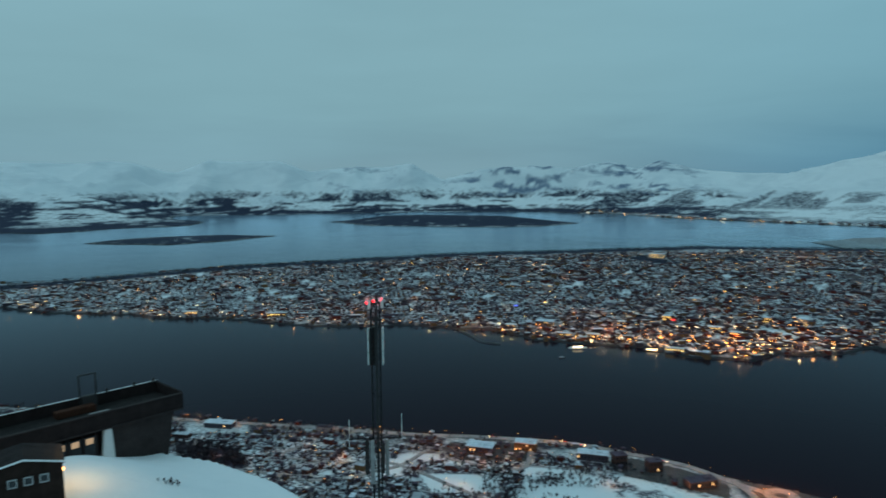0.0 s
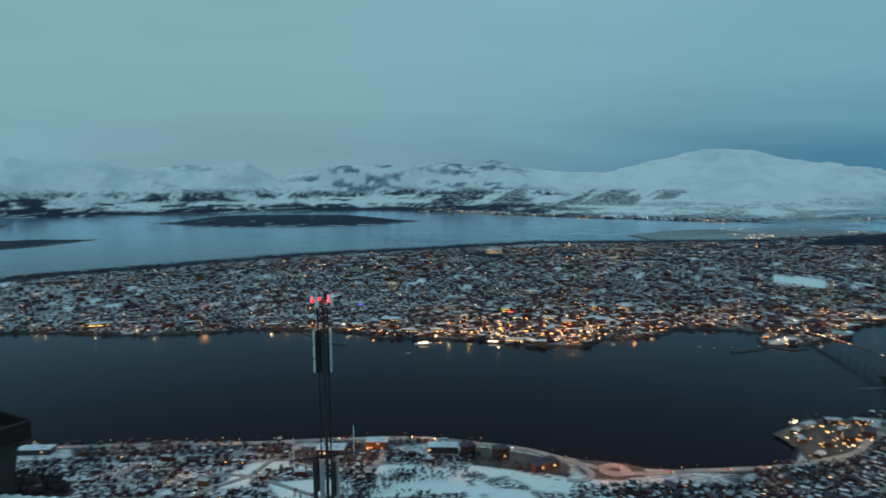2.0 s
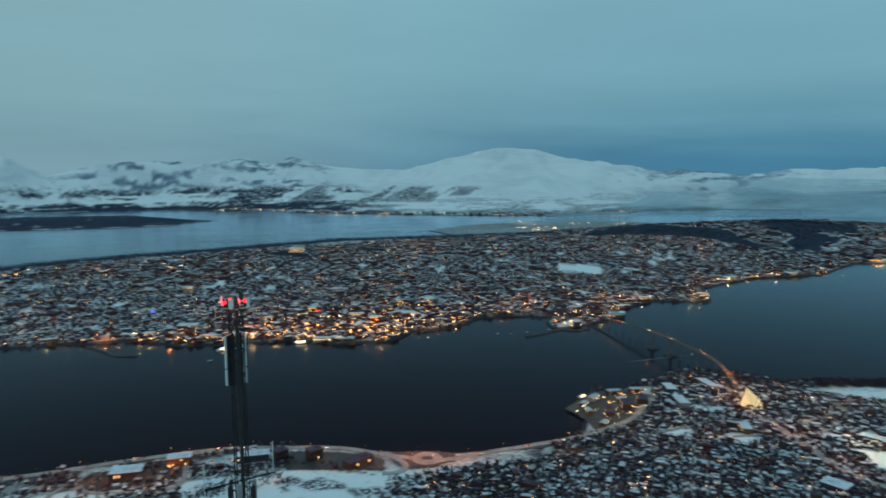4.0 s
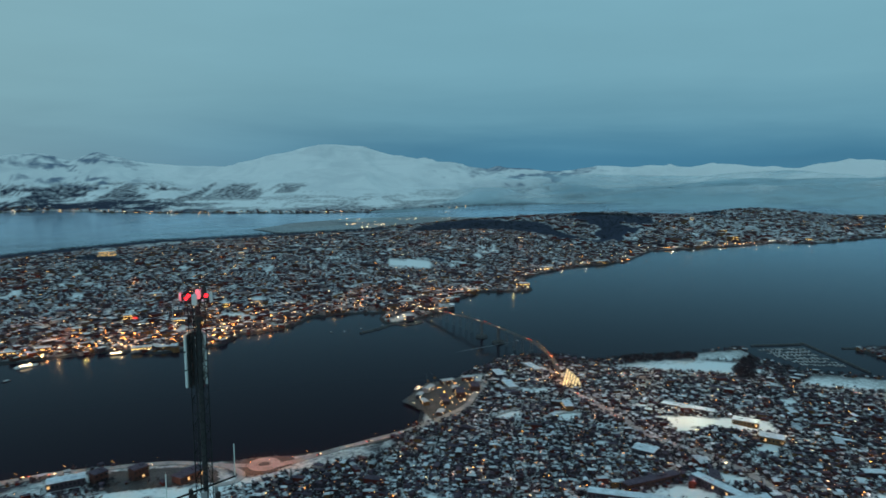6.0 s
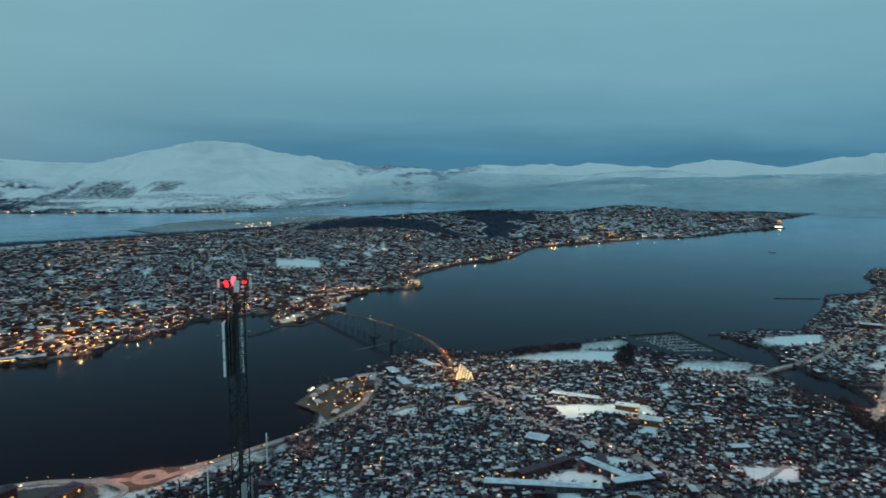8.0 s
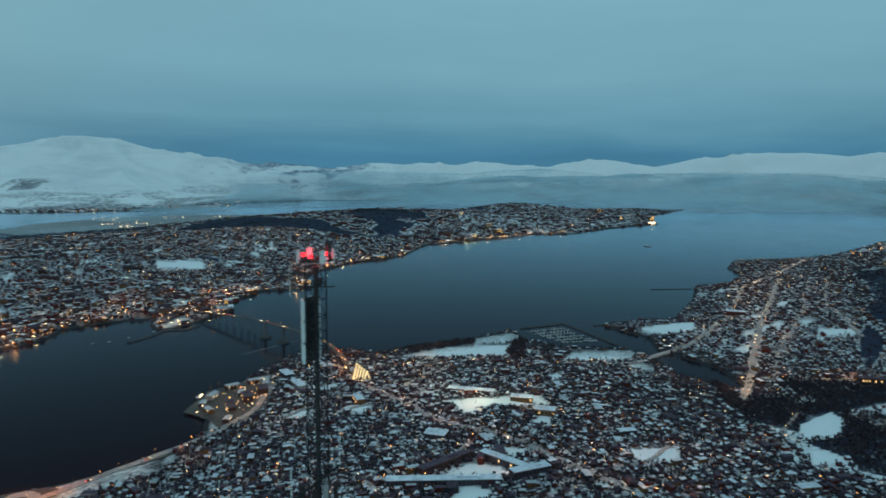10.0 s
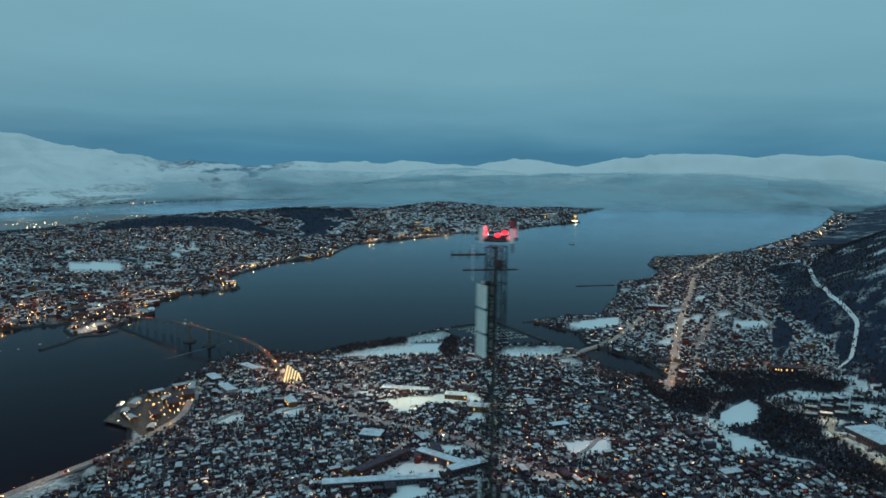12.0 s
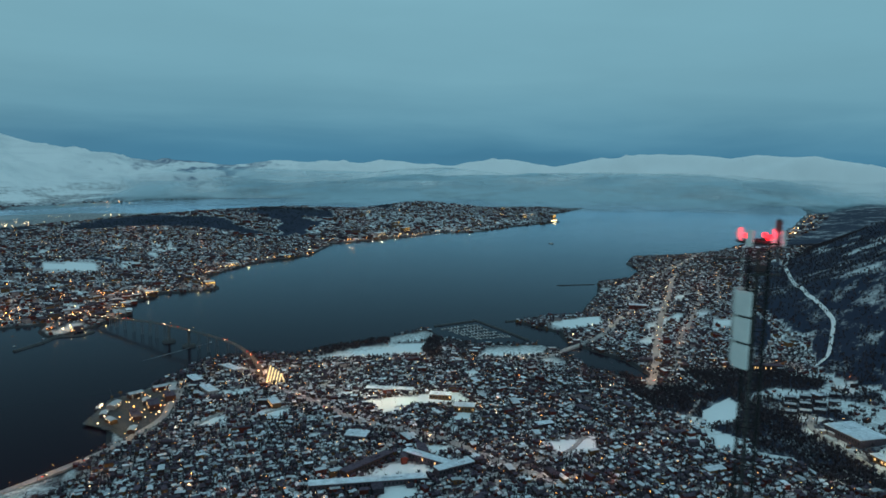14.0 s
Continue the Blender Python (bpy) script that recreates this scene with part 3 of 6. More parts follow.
def build_road(name, width, pts):
    c = spline(pts, 6.0)
    d = np.gradient(c, axis=0)
    d /= np.linalg.norm(d, axis=1)[:, None] + 1e-9
    nrm = np.stack([-d[:, 1], d[:, 0]], -1)
    rows = [c + nrm * k * width for k in (-0.5, 0.0, 0.5)]
    z = np.max([np.maximum(land(q[:, 0], q[:, 1])[0], 1.2) for q in rows], 0) + 0.5
    v = np.concatenate([np.column_stack([q, z]) for q in rows] + [np.column_stack([rows[0], z - 2.5]), np.column_stack([rows[2], z - 2.5])])
    n = len(c)
    f = []
    for i in range(n - 1):
        for a, b in ((0, 1), (1, 2), (3, 0), (2, 4)):
            f.append((a * n + i, b * n + i, b * n + i + 1, a * n + i + 1))
    ob = new(name, mesh_from(name, v, f, [ROAD]))
    return tagged(ob, "ploughed grey road between banks of snow", "road", kind="structure")


for nm, wd, pts in ROADS:
    build_road(nm, wd, pts)
build_road("roundabout", 7.0, [(212 + 7.5 * math.cos(k * 0.5236), 419 + 7.5 * math.sin(k * 0.5236)) for k in range(13)])
build_road("loop_road", 5.0, [(190, 442), (194, 423), (192, 413), (183, 408), (174, 412)])


def paved(name, label, poly):
    """A stretch of asphalt laid on the ground."""
    p = np.array(poly, float)
    (x0, y0), (x1, y1) = p.min(0), p.max(0)
    X, Y = np.meshgrid(np.arange(x0, x1 + 2, 2.0), np.arange(y0, y1 + 2, 2.0))
    inside = signed(poly, X, Y) > -0.5
    Z = np.maximum(land(X, Y)[0], 1.5) + 0.4
    n, m = X.shape
    k = np.arange(n * m).reshape(n, m)
    f = [(k[i, j], k[i, j + 1], k[i + 1, j + 1], k[i + 1, j]) for i in range(n - 1) for j in range(m - 1) if inside[i:i + 2, j:j + 2].all()]
    tagged(new(name, mesh_from(name, np.stack([X, Y, Z], -1).reshape(-1, 3), f, [ASPHALT], flat=False)), label, "paving", kind="structure")


ASPHALT = noisy("wet_asphalt", (0.009, 0.009, 0.011), (0.045, 0.045, 0.050), 0.09, rough=0.6)
paved("quay_paving", "dark wet asphalt of the working quay", [(362, 451), (384, 461), (411, 473), (440, 465), (464, 456), (438, 428), (406, 402), (380, 394), (350, 400), (360, 424)])
paved("junction_paving", "dark asphalt round the roundabout", [(190, 441), (206, 438), (226, 427), (234, 414), (226, 404), (205, 403), (190, 412)])
paved("shore_paving", "dark asphalt between the blocks by the shore", [(112, 470), (133, 481), (165, 460), (186, 434), (178, 414), (150, 432), (120, 448)])
paved("shop_paving", "dark asphalt round the low shops by the shore", [(-6, 500), (4, 512), (62, 508), (60, 474), (8, 476)])
ROAD_LINES = [(wd, spline(pts, 12.0)) for _, wd, pts in ROADS]


def near_road(X, Y, gap):
    out = np.zeros(np.shape(X), bool)
    for wd, c in ROAD_LINES:
        for x, y in c:
            out |= (X - x) ** 2 + (Y - y) ** 2 < (wd / 2 + gap) ** 2
    return out


# ---------------------------------------------------------------- houses
def house_mesh(L_, W_, H_, rise):
    """Walls, eaves and a gabled roof with a slab of snow on it."""
    l, w = L_ / 2, W_ / 2
    lo, wo = l + 0.25, w + 0.25
    v = [(-l, -w, -2), (l, -w, -2), (l, w, -2), (-l, w, -2), (-l, -w, H_), (l, -w, H_), (l, w, H_), (-l, w, H_), (-l, 0, H_ + rise), (l, 0, H_ + rise)]
    f = [(0, 1, 5, 4), (2, 3, 7, 6), (1, 2, 6, 9, 5), (3, 0, 4, 8, 7)]
    k = len(v)
    t = 0.22
    e = H_ - 0.25 * rise / w
    v += [(-lo, -wo, e), (lo, -wo, e), (lo, wo, e), (-lo, wo, e), (-lo, 0, H_ + rise), (lo, 0, H_ + rise),
          (-lo, -wo, e + t), (lo, -wo, e + t), (lo, wo, e + t), (-lo, wo, e + t), (-lo, 0, H_ + rise + t), (lo, 0, H_ + rise + t)]
    g = [(6, 7, 11, 10), (8, 9, 10, 11), (0, 1, 7, 6), (2, 3, 9, 8), (0, 6, 10, 4), (4, 10, 9, 3), (1, 5, 11, 7), (5, 2, 8, 11), (1, 0, 4, 5), (3, 2, 5, 4)]
    return np.array(v, float), f, [tuple(i + k for i in q) for q in g]


DISTRICTS = ((-980, 520, 700, 1700, 8, 7.6, 6.6), (520, 1350, 640, 1750, -28, 7.6, 6.6),
             (1350, 3350, 440, 1500, -14, 12, 10), (-600, 260, 330, 620, -14, 7.0, 5.8),
             (180, 640, -170, 500, 38, 4.7, 4.0), (640, 1700, -220, 340, 22, 6.2, 5.2),
             (1700, 2600, -620, 60, -22, 13, 10))


def bend(cx, cy, turn, I, J):
    """District coordinates to the plan, with gently winding streets."""
    a = radians(turn)
    U = I + 7 * np.sin(J / 41) + 4 * np.sin(J / 17 + 1)
    V = J + 9 * np.sin(I / 57) + 3 * np.sin(I / 23 + 2)
    return cx + U * math.cos(a) - V * math.sin(a), cy + U * math.sin(a) + V * math.cos(a)


def lots():
    """Places for houses on rows along the streets."""
    out = []
    rng = np.random.RandomState(5)
    for (x0, x1, y0, y1, turn, px, py) in DISTRICTS:
        cx, cy = (x0 + x1) / 2, (y0 + y1) / 2
        R0 = math.hypot(x1 - x0, y1 - y0) / 2
        n = int(R0 / py)
        rows = np.arange(-n, n)
        J0 = rows * py + np.where(rows % 2 == 0, 0.55, -0.55) * py * 0.25
        I, J = np.meshgrid(np.arange(-R0, R0, px), J0)
        I = I + rng.uniform(-1.3, 1.3, I.shape)
        J = J + rng.uniform(-0.7, 0.7, I.shape)
        X, Y = bend(cx, cy, turn, I, J)
        ok = (X > x0) & (X < x1) & (Y > y0) & (Y < y1)
        X, Y = X[ok], Y[ok]
        dens = town_density(X, Y)
        keep = (rng.rand(len(X)) < dens * np.clip(0.25 + 0.95 * fractal(X, Y, 45, 3), 0, 0.9)) & ~inside_any(FIELDS + CLEAR, X, Y, 3) & ~inside_any(DARK_WOODS, X, Y, 2) & ~near_road(X, Y, 2.5)
        for x, y in zip(X[keep], Y[keep]):
            out.append((x, y, turn + rng.choice([0, 90]) + rng.uniform(-14, 14), px, py))
    return out


def build_side_streets():
    """Narrow ploughed streets between every second pair of rows in the near town."""
    v, f = [], []
    for (x0, x1, y0, y1, turn, px, py) in DISTRICTS[3:6]:
        cx, cy = (x0 + x1) / 2, (y0 + y1) / 2
        R0 = math.hypot(x1 - x0, y1 - y0) / 2
        n = int(R0 / py)
        for along in range(2):
            for row in range(-n, n, 4 if along == 0 else 14):
                q = np.arange(-R0, R0, 5.0)
                fix = np.full_like(q, (row - 0.5) * py)
                for o in (-0.9, 0.9):
                    X, Y = bend(cx, cy, turn, q, fix + o) if along == 0 else bend(cx, cy, turn, fix + o, q)
                    z = land(X, Y)[0] + 0.22
                    if o < 0:
                        Xa, Ya, Za = X, Y, z
                k0 = len(v)
                ok = (X > x0) & (X < x1) & (Y > y0) & (Y < y1) & (town_density(X, Y) > 0.6) & ~inside_any(FIELDS + CLEAR, X, Y, 0)
                v.extend(np.column_stack([Xa, Ya, np.maximum(Za, z)]))
                v.extend(np.column_stack([X, Y, np.maximum(Za, z)]))
                m = len(q)
                f.extend([(k0 + i, k0 + i + 1, k0 + m + i + 1, k0 + m + i) for i in range(m - 1) if ok[i] and ok[i + 1]])
    ob = new("side_streets", mesh_from("side_streets", v, f, [STREET]))
    tagged(ob, "narrow snow-packed streets between the rows of houses", "streets", kind="structure")


STREET = noisy("packed_snow_street", (0.22, 0.22, 0.23), (0.45, 0.45, 0.46), 0.1)
build_side_streets()
LOTS = lots()


def build_far_houses(picked):
    rng = np.random.RandomState(11)
    shapes = [house_mesh(4.2, 3.0, 2.1, 0.9), house_mesh(3.6, 2.8, 1.9, 0.8), house_mesh(4.9, 3.4, 2.5, 0.9), house_mesh(7.4, 4.0, 3.6, 0.3), house_mesh(3.5, 3.3, 2.3, 1.1), house_mesh(10, 5.0, 5.0, 0.3), house_mesh(17, 8.0, 4.0, 0.4)]
    groups = {}
    pos = np.array([(p[0], p[1]) for p in picked])
    hs = land(pos[:, 0], pos[:, 1])[0]
    quay = signed(MAINLAND, pos[:, 0], pos[:, 1])
    for (x, y, turn, px, py), z, sea in zip(picked, hs, quay):
        near_centre = 60 < x < 760 and 700 < y < 960
        k = rng.choice(7, p=[0.2, 0.18, 0.15, 0.22, 0.05, 0.16, 0.04] if near_centre else [0.26, 0.26, 0.2, 0.10, 0.12, 0.04, 0.02] if y > 640 else [0.3, 0.3, 0.2, 0.06, 0.12, 0.015, 0.005])
        v, fw, fr = shapes[k]
        s = rng.uniform(0.8, 1.1) * (1.25 if px > 9 else 0.76 if y < 640 else 0.9)
        a = radians(turn)
        c, sn = math.cos(a), math.sin(a)
        w = np.column_stack([x + s * (v[:, 0] * c - v[:, 1] * sn), y + s * (v[:, 0] * sn + v[:, 1] * c), z + 0.2 + s * v[:, 2]])
        wall = rng.choice(5, p=[0.16, 0.17, 0.2, 0.24, 0.23])
        snowy = 0.20 if y < 640 and sea < 42 and x < 640 else 0.36 if x > 640 and y < 640 else 0.42 if y < 640 else 0.38
        roof = 5 if rng.rand() < snowy else 6
        key = "far" if y > 640 else "near"
        if key == "far":
            fr = fr[:2] + fr[2:4]
        groups.setdefault(key, []).append((w, fw + fr, [wall] * len(fw) + [roof] * len(fr)))
    for key, parts in groups.items():
        v, f, m = join(parts)
        ob = new("town_houses", mesh_from("town_houses", v, f, WALLS + [ROOF_SNOW, ROOF_DARK], m))
        tagged(ob, "crowd of wooden town houses with snow-covered roofs", "houses", kind="stuff")


NEAR = sorted((p for p in LOTS if p[1] < 640), key=lambda p: math.hypot(p[0], p[1] - 40))[:280]
NEAR_SET = set(id(p) for p in NEAR)
build_far_houses([p for p in LOTS if id(p) not in NEAR_SET])


def house_parts(colour, L_, W_, H_, rise, lit):
    """One wooden house with its roof, windows, door and chimney, at the origin."""
    house = empty("house", 0, 0, 0)
    v, fw, fr = house_mesh(L_, W_, H_, rise)
    wall = new("wall", mesh_from("wall", v[:10], fw, [WALLS[colour]]))
    roof = new("roof", mesh_from("roof", v[10:], [tuple(i - 10 for i in q) for q in fr], [ROOF_SNOW]))
    tagged(roof, "gabled roof under a slab of snow")
    for o in (wall, roof):
        o.parent = house
    k = 0
    for side in (-1, 1):
        for x in (-L_ * 0.3, L_ * 0.3):
            bm = box(bmesh.new(), x, side * (W_ / 2 + 0.03), H_ * 0.6, 0.6, 0.08, 0.65)
            part("window", bm, WINDOW_LIT if k in lit else WINDOW_DARK, house)
            k += 1
    bm = box(bmesh.new(), 0, -(W_ / 2 + 0.04), 0.5, 0.6, 0.1, 1.2)
    part("door", bm, TIMBER, house)
    bm = box(bmesh.new(), L_ * 0.2, 0.35, H_ + rise + 0.2, 0.35, 0.35, 0.7)
    part("chimney", bm, CONCRETE, house)
    return house


COLOUR_WORDS = ["white", "ochre", "dark red", "blue-grey", "brown"]


def build_near_houses():
    rng = np.random.RandomState(21)
    kinds = []
    for c in range(5):
        for (L_, W_, H_, rise, lit) in ((3.4, 2.5, 1.8, 0.95, (0,)), (2.9, 2.2, 1.7, 0.85, ()), (3.9, 2.6, 2.1, 1.0, (1, 2))):
            h = house_parts(c, L_, W_, H_, rise, lit)
            tagged(h, COLOUR_WORDS[c] + " wooden house with a snow-covered gabled roof", "house", "houses of the near town")
            kinds.append((h, False))
    used = set()
    zs = land(np.array([p[0] for p in NEAR]), np.array([p[1] for p in NEAR]))[0]
    for (x, y, turn, px, py), z in zip(NEAR, zs):
        k = rng.randint(len(kinds))
        m = pose(x, y, z + 0.15, 0, 0, turn)
        if k in used:
            copy_thing(kinds[k][0], m)
        else:
            kinds[k][0].matrix_basis = m
            used.add(k)


build_near_houses()


def build_far_shore():
    """Rows of houses along the shore across the sound and under the far slope."""
    rng = np.random.RandomState(43)
    v0, fw, fr = house_mesh(8.5, 6.0, 4.2, 1.6)
    spots = []
    for line, n, depth, way in ((WEST[13:23], 520, 90, 1), ([(1686, -30), (1944, -125), (2600, -330), (3400, -490)], 260, 60, -1)):
        p = np.array(line, float)
        for k in range(n):
            i = rng.randint(len(p) - 1)
            d = p[i + 1] - p[i]
            nr = np.array((-d[1], d[0])) / np.linalg.norm(d)
            nr = nr if nr[1] * way > 0 else -nr
            spots.append(p[i] + d * rng.rand() + nr * (8 + depth * rng.rand() ** 1.7))
    spots = np.array(spots)
    parts = []
    for (x, y), z in zip(spots, land(spots[:, 0], spots[:, 1])[0]):
        if z < 1.2:
            continue
        a, s = rng.uniform(0, 3.14), rng.uniform(0.7, 1.3)
        w = np.column_stack([x + s * (v0[:, 0] * math.cos(a) - v0[:, 1] * math.sin(a)), y + s * (v0[:, 0] * math.sin(a) + v0[:, 1] * math.cos(a)), z + s * v0[:, 2]])
        parts.append((w, fw + fr[:4], [rng.randint(5)] * len(fw) + [5 if rng.rand() < 0.4 else 6] * 4))
    v, f, m = join(parts)
    tagged(new("shore_houses", mesh_from("shore_houses", v, f, WALLS + [ROOF_SNOW, ROOF_DARK], m)), "scattered wooden houses along the far shore", "houses", kind="stuff")


build_far_shore()


# ---------------------------------------------------------------- trees
def birch_template(rng):
    """A bare birch: tapered trunk, limbs and sprays of twigs."""
    v, f = [], []

    def blade(a, b, w):
        a, b = np.array(a), np.array(b)
        d = np.cross(b - a, rng.normal(size=3))
        d = d / (np.linalg.norm(d) + 1e-9) * w
        n = len(v)
        v.extend([a - d * 0.3, a + d * 0.3, b + d, b - d * 0.6])
        f.extend([(n, n + 1, n + 2), (n, n + 2, n + 3)])

    for k in range(3):
        a = k * 2.1
        n = len(v)
        v.extend([(0.13 * math.cos(a), 0.13 * math.sin(a), -0.5), (0.13 * math.cos(a + 2.1), 0.13 * math.sin(a + 2.1), -0.5), (0, 0, 2.9)])
        f.append((n, n + 1, n + 2))
    for k in range(8):
        z = rng.uniform(0.9, 2.4)
        a = rng.uniform(0, 6.28)
        r = rng.uniform(0.5, 1.15) * (1 - (z - 1.4) * 0.25)
        blade((0, 0, z * 0.8), (r * math.cos(a), r * math.sin(a), z + rng.uniform(0.5, 1.1)), rng.uniform(0.22, 0.5))
    return np.array([tuple(q) for q in v], float), np.array(f)


def spruce_template(rng):
    v, f = [], []
    for tier in range(4):
        z0, z1, r = 0.5 + tier * 0.95, 2.0 + tier * 0.95, 1.05 - tier * 0.22
        n = len(v)
        v.append((0, 0, z1))
        for k in range(7):
            a = k / 7 * 6.283 + tier
            q = r * (1.0 if k % 2 else 0.62) * rng.uniform(0.85, 1.15)
            v.append((q * math.cos(a), q * math.sin(a), z0 + rng.uniform(-0.15, 0.15)))
        f.extend([(n, n + 1 + k, n + 1 + (k + 1) % 7) for k in range(7)])
    n = len(v)
    v.extend([(0.12, 0, -0.5), (-0.1, 0.1, -0.5), (-0.1, -0.1, -0.5), (0, 0, 1.5)])
    f.extend([(n, n + 1, n + 3), (n + 1, n + 2, n + 3), (n + 2, n, n + 3)])
    return np.array(v, float), np.array(f)


def tri_mesh(name, v, f, mat):
    me = bpy.data.meshes.new(name)
    me.vertices.add(len(v))
    me.vertices.foreach_set("co", v.astype(np.float32).ravel())
    me.loops.add(f.size)
    me.loops.foreach_set("vertex_index", f.astype(np.int32).ravel())
    me.polygons.add(len(f))
    me.polygons.foreach_set("loop_start", np.arange(0, f.size, 3, dtype=np.int32))
    me.polygons.foreach_set("loop_total", np.full(len(f), 3, np.int32))
    me.update(calc_edges=True)
    me.materials.append(mat)
    return me


def scatter(name, label, templates, X, Y, mat, lo, hi, seed):
    rng = np.random.RandomState(seed)
    Z = land(X, Y)[0]
    vs, fs, n = [], [], 0
    which = rng.randint(len(templates), size=len(X))
    for k, (tv, tf) in enumerate(templates):
        m = which == k
        if not m.any():
            continue
        x, y, z = X[m], Y[m], Z[m]
        s = rng.uniform(lo, hi, len(x))
        a = rng.uniform(0, 6.28, len(x))
        c, sn = np.cos(a)[:, None], np.sin(a)[:, None]
        px = x[:, None] + s[:, None] * (tv[None, :, 0] * c - tv[None, :, 1] * sn)
        py = y[:, None] + s[:, None] * (tv[None, :, 0] * sn + tv[None, :, 1] * c)
        pz = z[:, None] + s[:, None] * tv[None, :, 2]
        vs.append(np.stack([px, py, pz], -1).reshape(-1, 3))
        fs.append((tf[None] + (np.arange(len(x)) * len(tv))[:, None, None]).reshape(-1, 3) + n)
        n += len(x) * len(tv)
    ob = new(name, tri_mesh(name, np.concatenate(vs), np.concatenate(fs), mat))
    return tagged(ob, label, "trees", kind="stuff")


TR = np.random.RandomState(3)
BIRCHES = [birch_template(TR) for _ in range(5)]
SPRUCES = [spruce_template(TR) for _ in range(3)]


def sprinkle(x0, x1, y0, y1, n, keep, seed):
    rng = np.random.RandomState(seed)
    X, Y = rng.uniform(x0, x1, n), rng.uniform(y0, y1, n)
    k = keep(X, Y, rng)
    return X[k], Y[k]


def garden(X, Y, rng):
    return (rng.rand(len(X)) < town_density(X, Y)) & ~inside_any(FIELDS + CLEAR, X, Y, 1) & ~near_road(X, Y, 1.5)


def wooded(X, Y, rng):
    h, f, _ = land(X, Y)
    return (h > 1.5) & (rng.rand(len(X)) < smooth(0.3, 0.7, f)) & ~inside_any(FIELDS, X, Y, 1) & ~near_road(X, Y, 2)


X, Y = sprinkle(180, 760, -170, 500, 26000, garden, 1)
scatter("garden_birches", "bare dark birches between the houses of the near town", BIRCHES, X, Y, TREE_DARK, 0.55, 1.35, 1)
X, Y = sprinkle(180, 760, -170, 500, 11000, garden, 2)
scatter("garden_spruces", "dark green spruces in the gardens of the near town", SPRUCES, X, Y, SPRUCE, 0.4, 1.1, 2)
X, Y = sprinkle(-600, 240, 300, 600, 6000, garden, 3)
scatter("shore_birches", "bare dark birches among the houses along the shore", BIRCHES, X, Y, TREE_DARK, 0.8, 1.5, 3)
X, Y = sprinkle(760, 1700, -200, 340, 9000, garden, 4)
scatter("north_birches", "bare dark birches among the houses across the river", BIRCHES, X, Y, TREE_DARK, 0.9, 1.6, 4)
X, Y = sprinkle(-900, 1900, 640, 1700, 20000, garden, 5)
scatter("island_birches", "bare dark birches among the houses of the island town", BIRCHES, X, Y, TREE_DARK, 1.0, 1.7, 5)
X, Y = sprinkle(600, 1900, -480, 0, 26000, wooded, 6)
scatter("slope_wood", "dark bare birch wood on a steep snowy mountainside", BIRCHES, X, Y, TREE_DARK, 0.8, 1.4, 6)
X, Y = sprinkle(-900, 2600, 1000, 1750, 42000, wooded, 7)
scatter("island_wood", "dark wood along the ridge of the island", SPRUCES + BIRCHES, X, Y, SPRUCE, 0.8, 1.3, 7)


def in_woods(X, Y, rng):
    return inside_any(DARK_WOODS, X, Y) & ~near_road(X, Y, 2)


X, Y = sprinkle(300, 780, -170, 400, 44000, in_woods, 8)
scatter("river_wood", "dark bare birch wood along the river", BIRCHES, X, Y, TREE_DARK, 0.8, 1.5, 8)
X, Y = sprinkle(380, 720, -260, 60, 9000, wooded, 10)
scatter("valley_wood", "dark bare birch wood on the valley floor", BIRCHES, X, Y, TREE_DARK, 0.8, 1.4, 10)
X, Y = sprinkle(-280, -60, 440, 600, 5000, in_woods, 9)
scatter("hillside_wood", "dark bare wood below the lift station hill", BIRCHES, X, Y, TREE_DARK, 1.2, 2.2, 9)




def brush(X, Y, rng):
    return (fractal(X, Y, 15, 3) > 0.57) & ~near_road(X, Y, 1.5)


X, Y = sprinkle(-30, 130, 400, 470, 1500, brush, 11)
scatter("field_birches", "bare dark birches and brush about the snowy fields", BIRCHES, X, Y, TREE_DARK, 0.5, 1.2, 11)


def bank_shrub():
    rng = np.random.RandomState(12)
    a, r = rng.uniform(0, 6.28, 16), rng.uniform(0, 1.0, 16)
    X, Y = -19.2 + r * np.cos(a) * 0.9, 45.5 + r * np.sin(a) * 0.7
    scatter("bank_shrub", "low dark twigs standing out of the snow bank", BIRCHES, X, Y, TREE_DARK, 0.06, 0.14, 12)


bank_shrub()


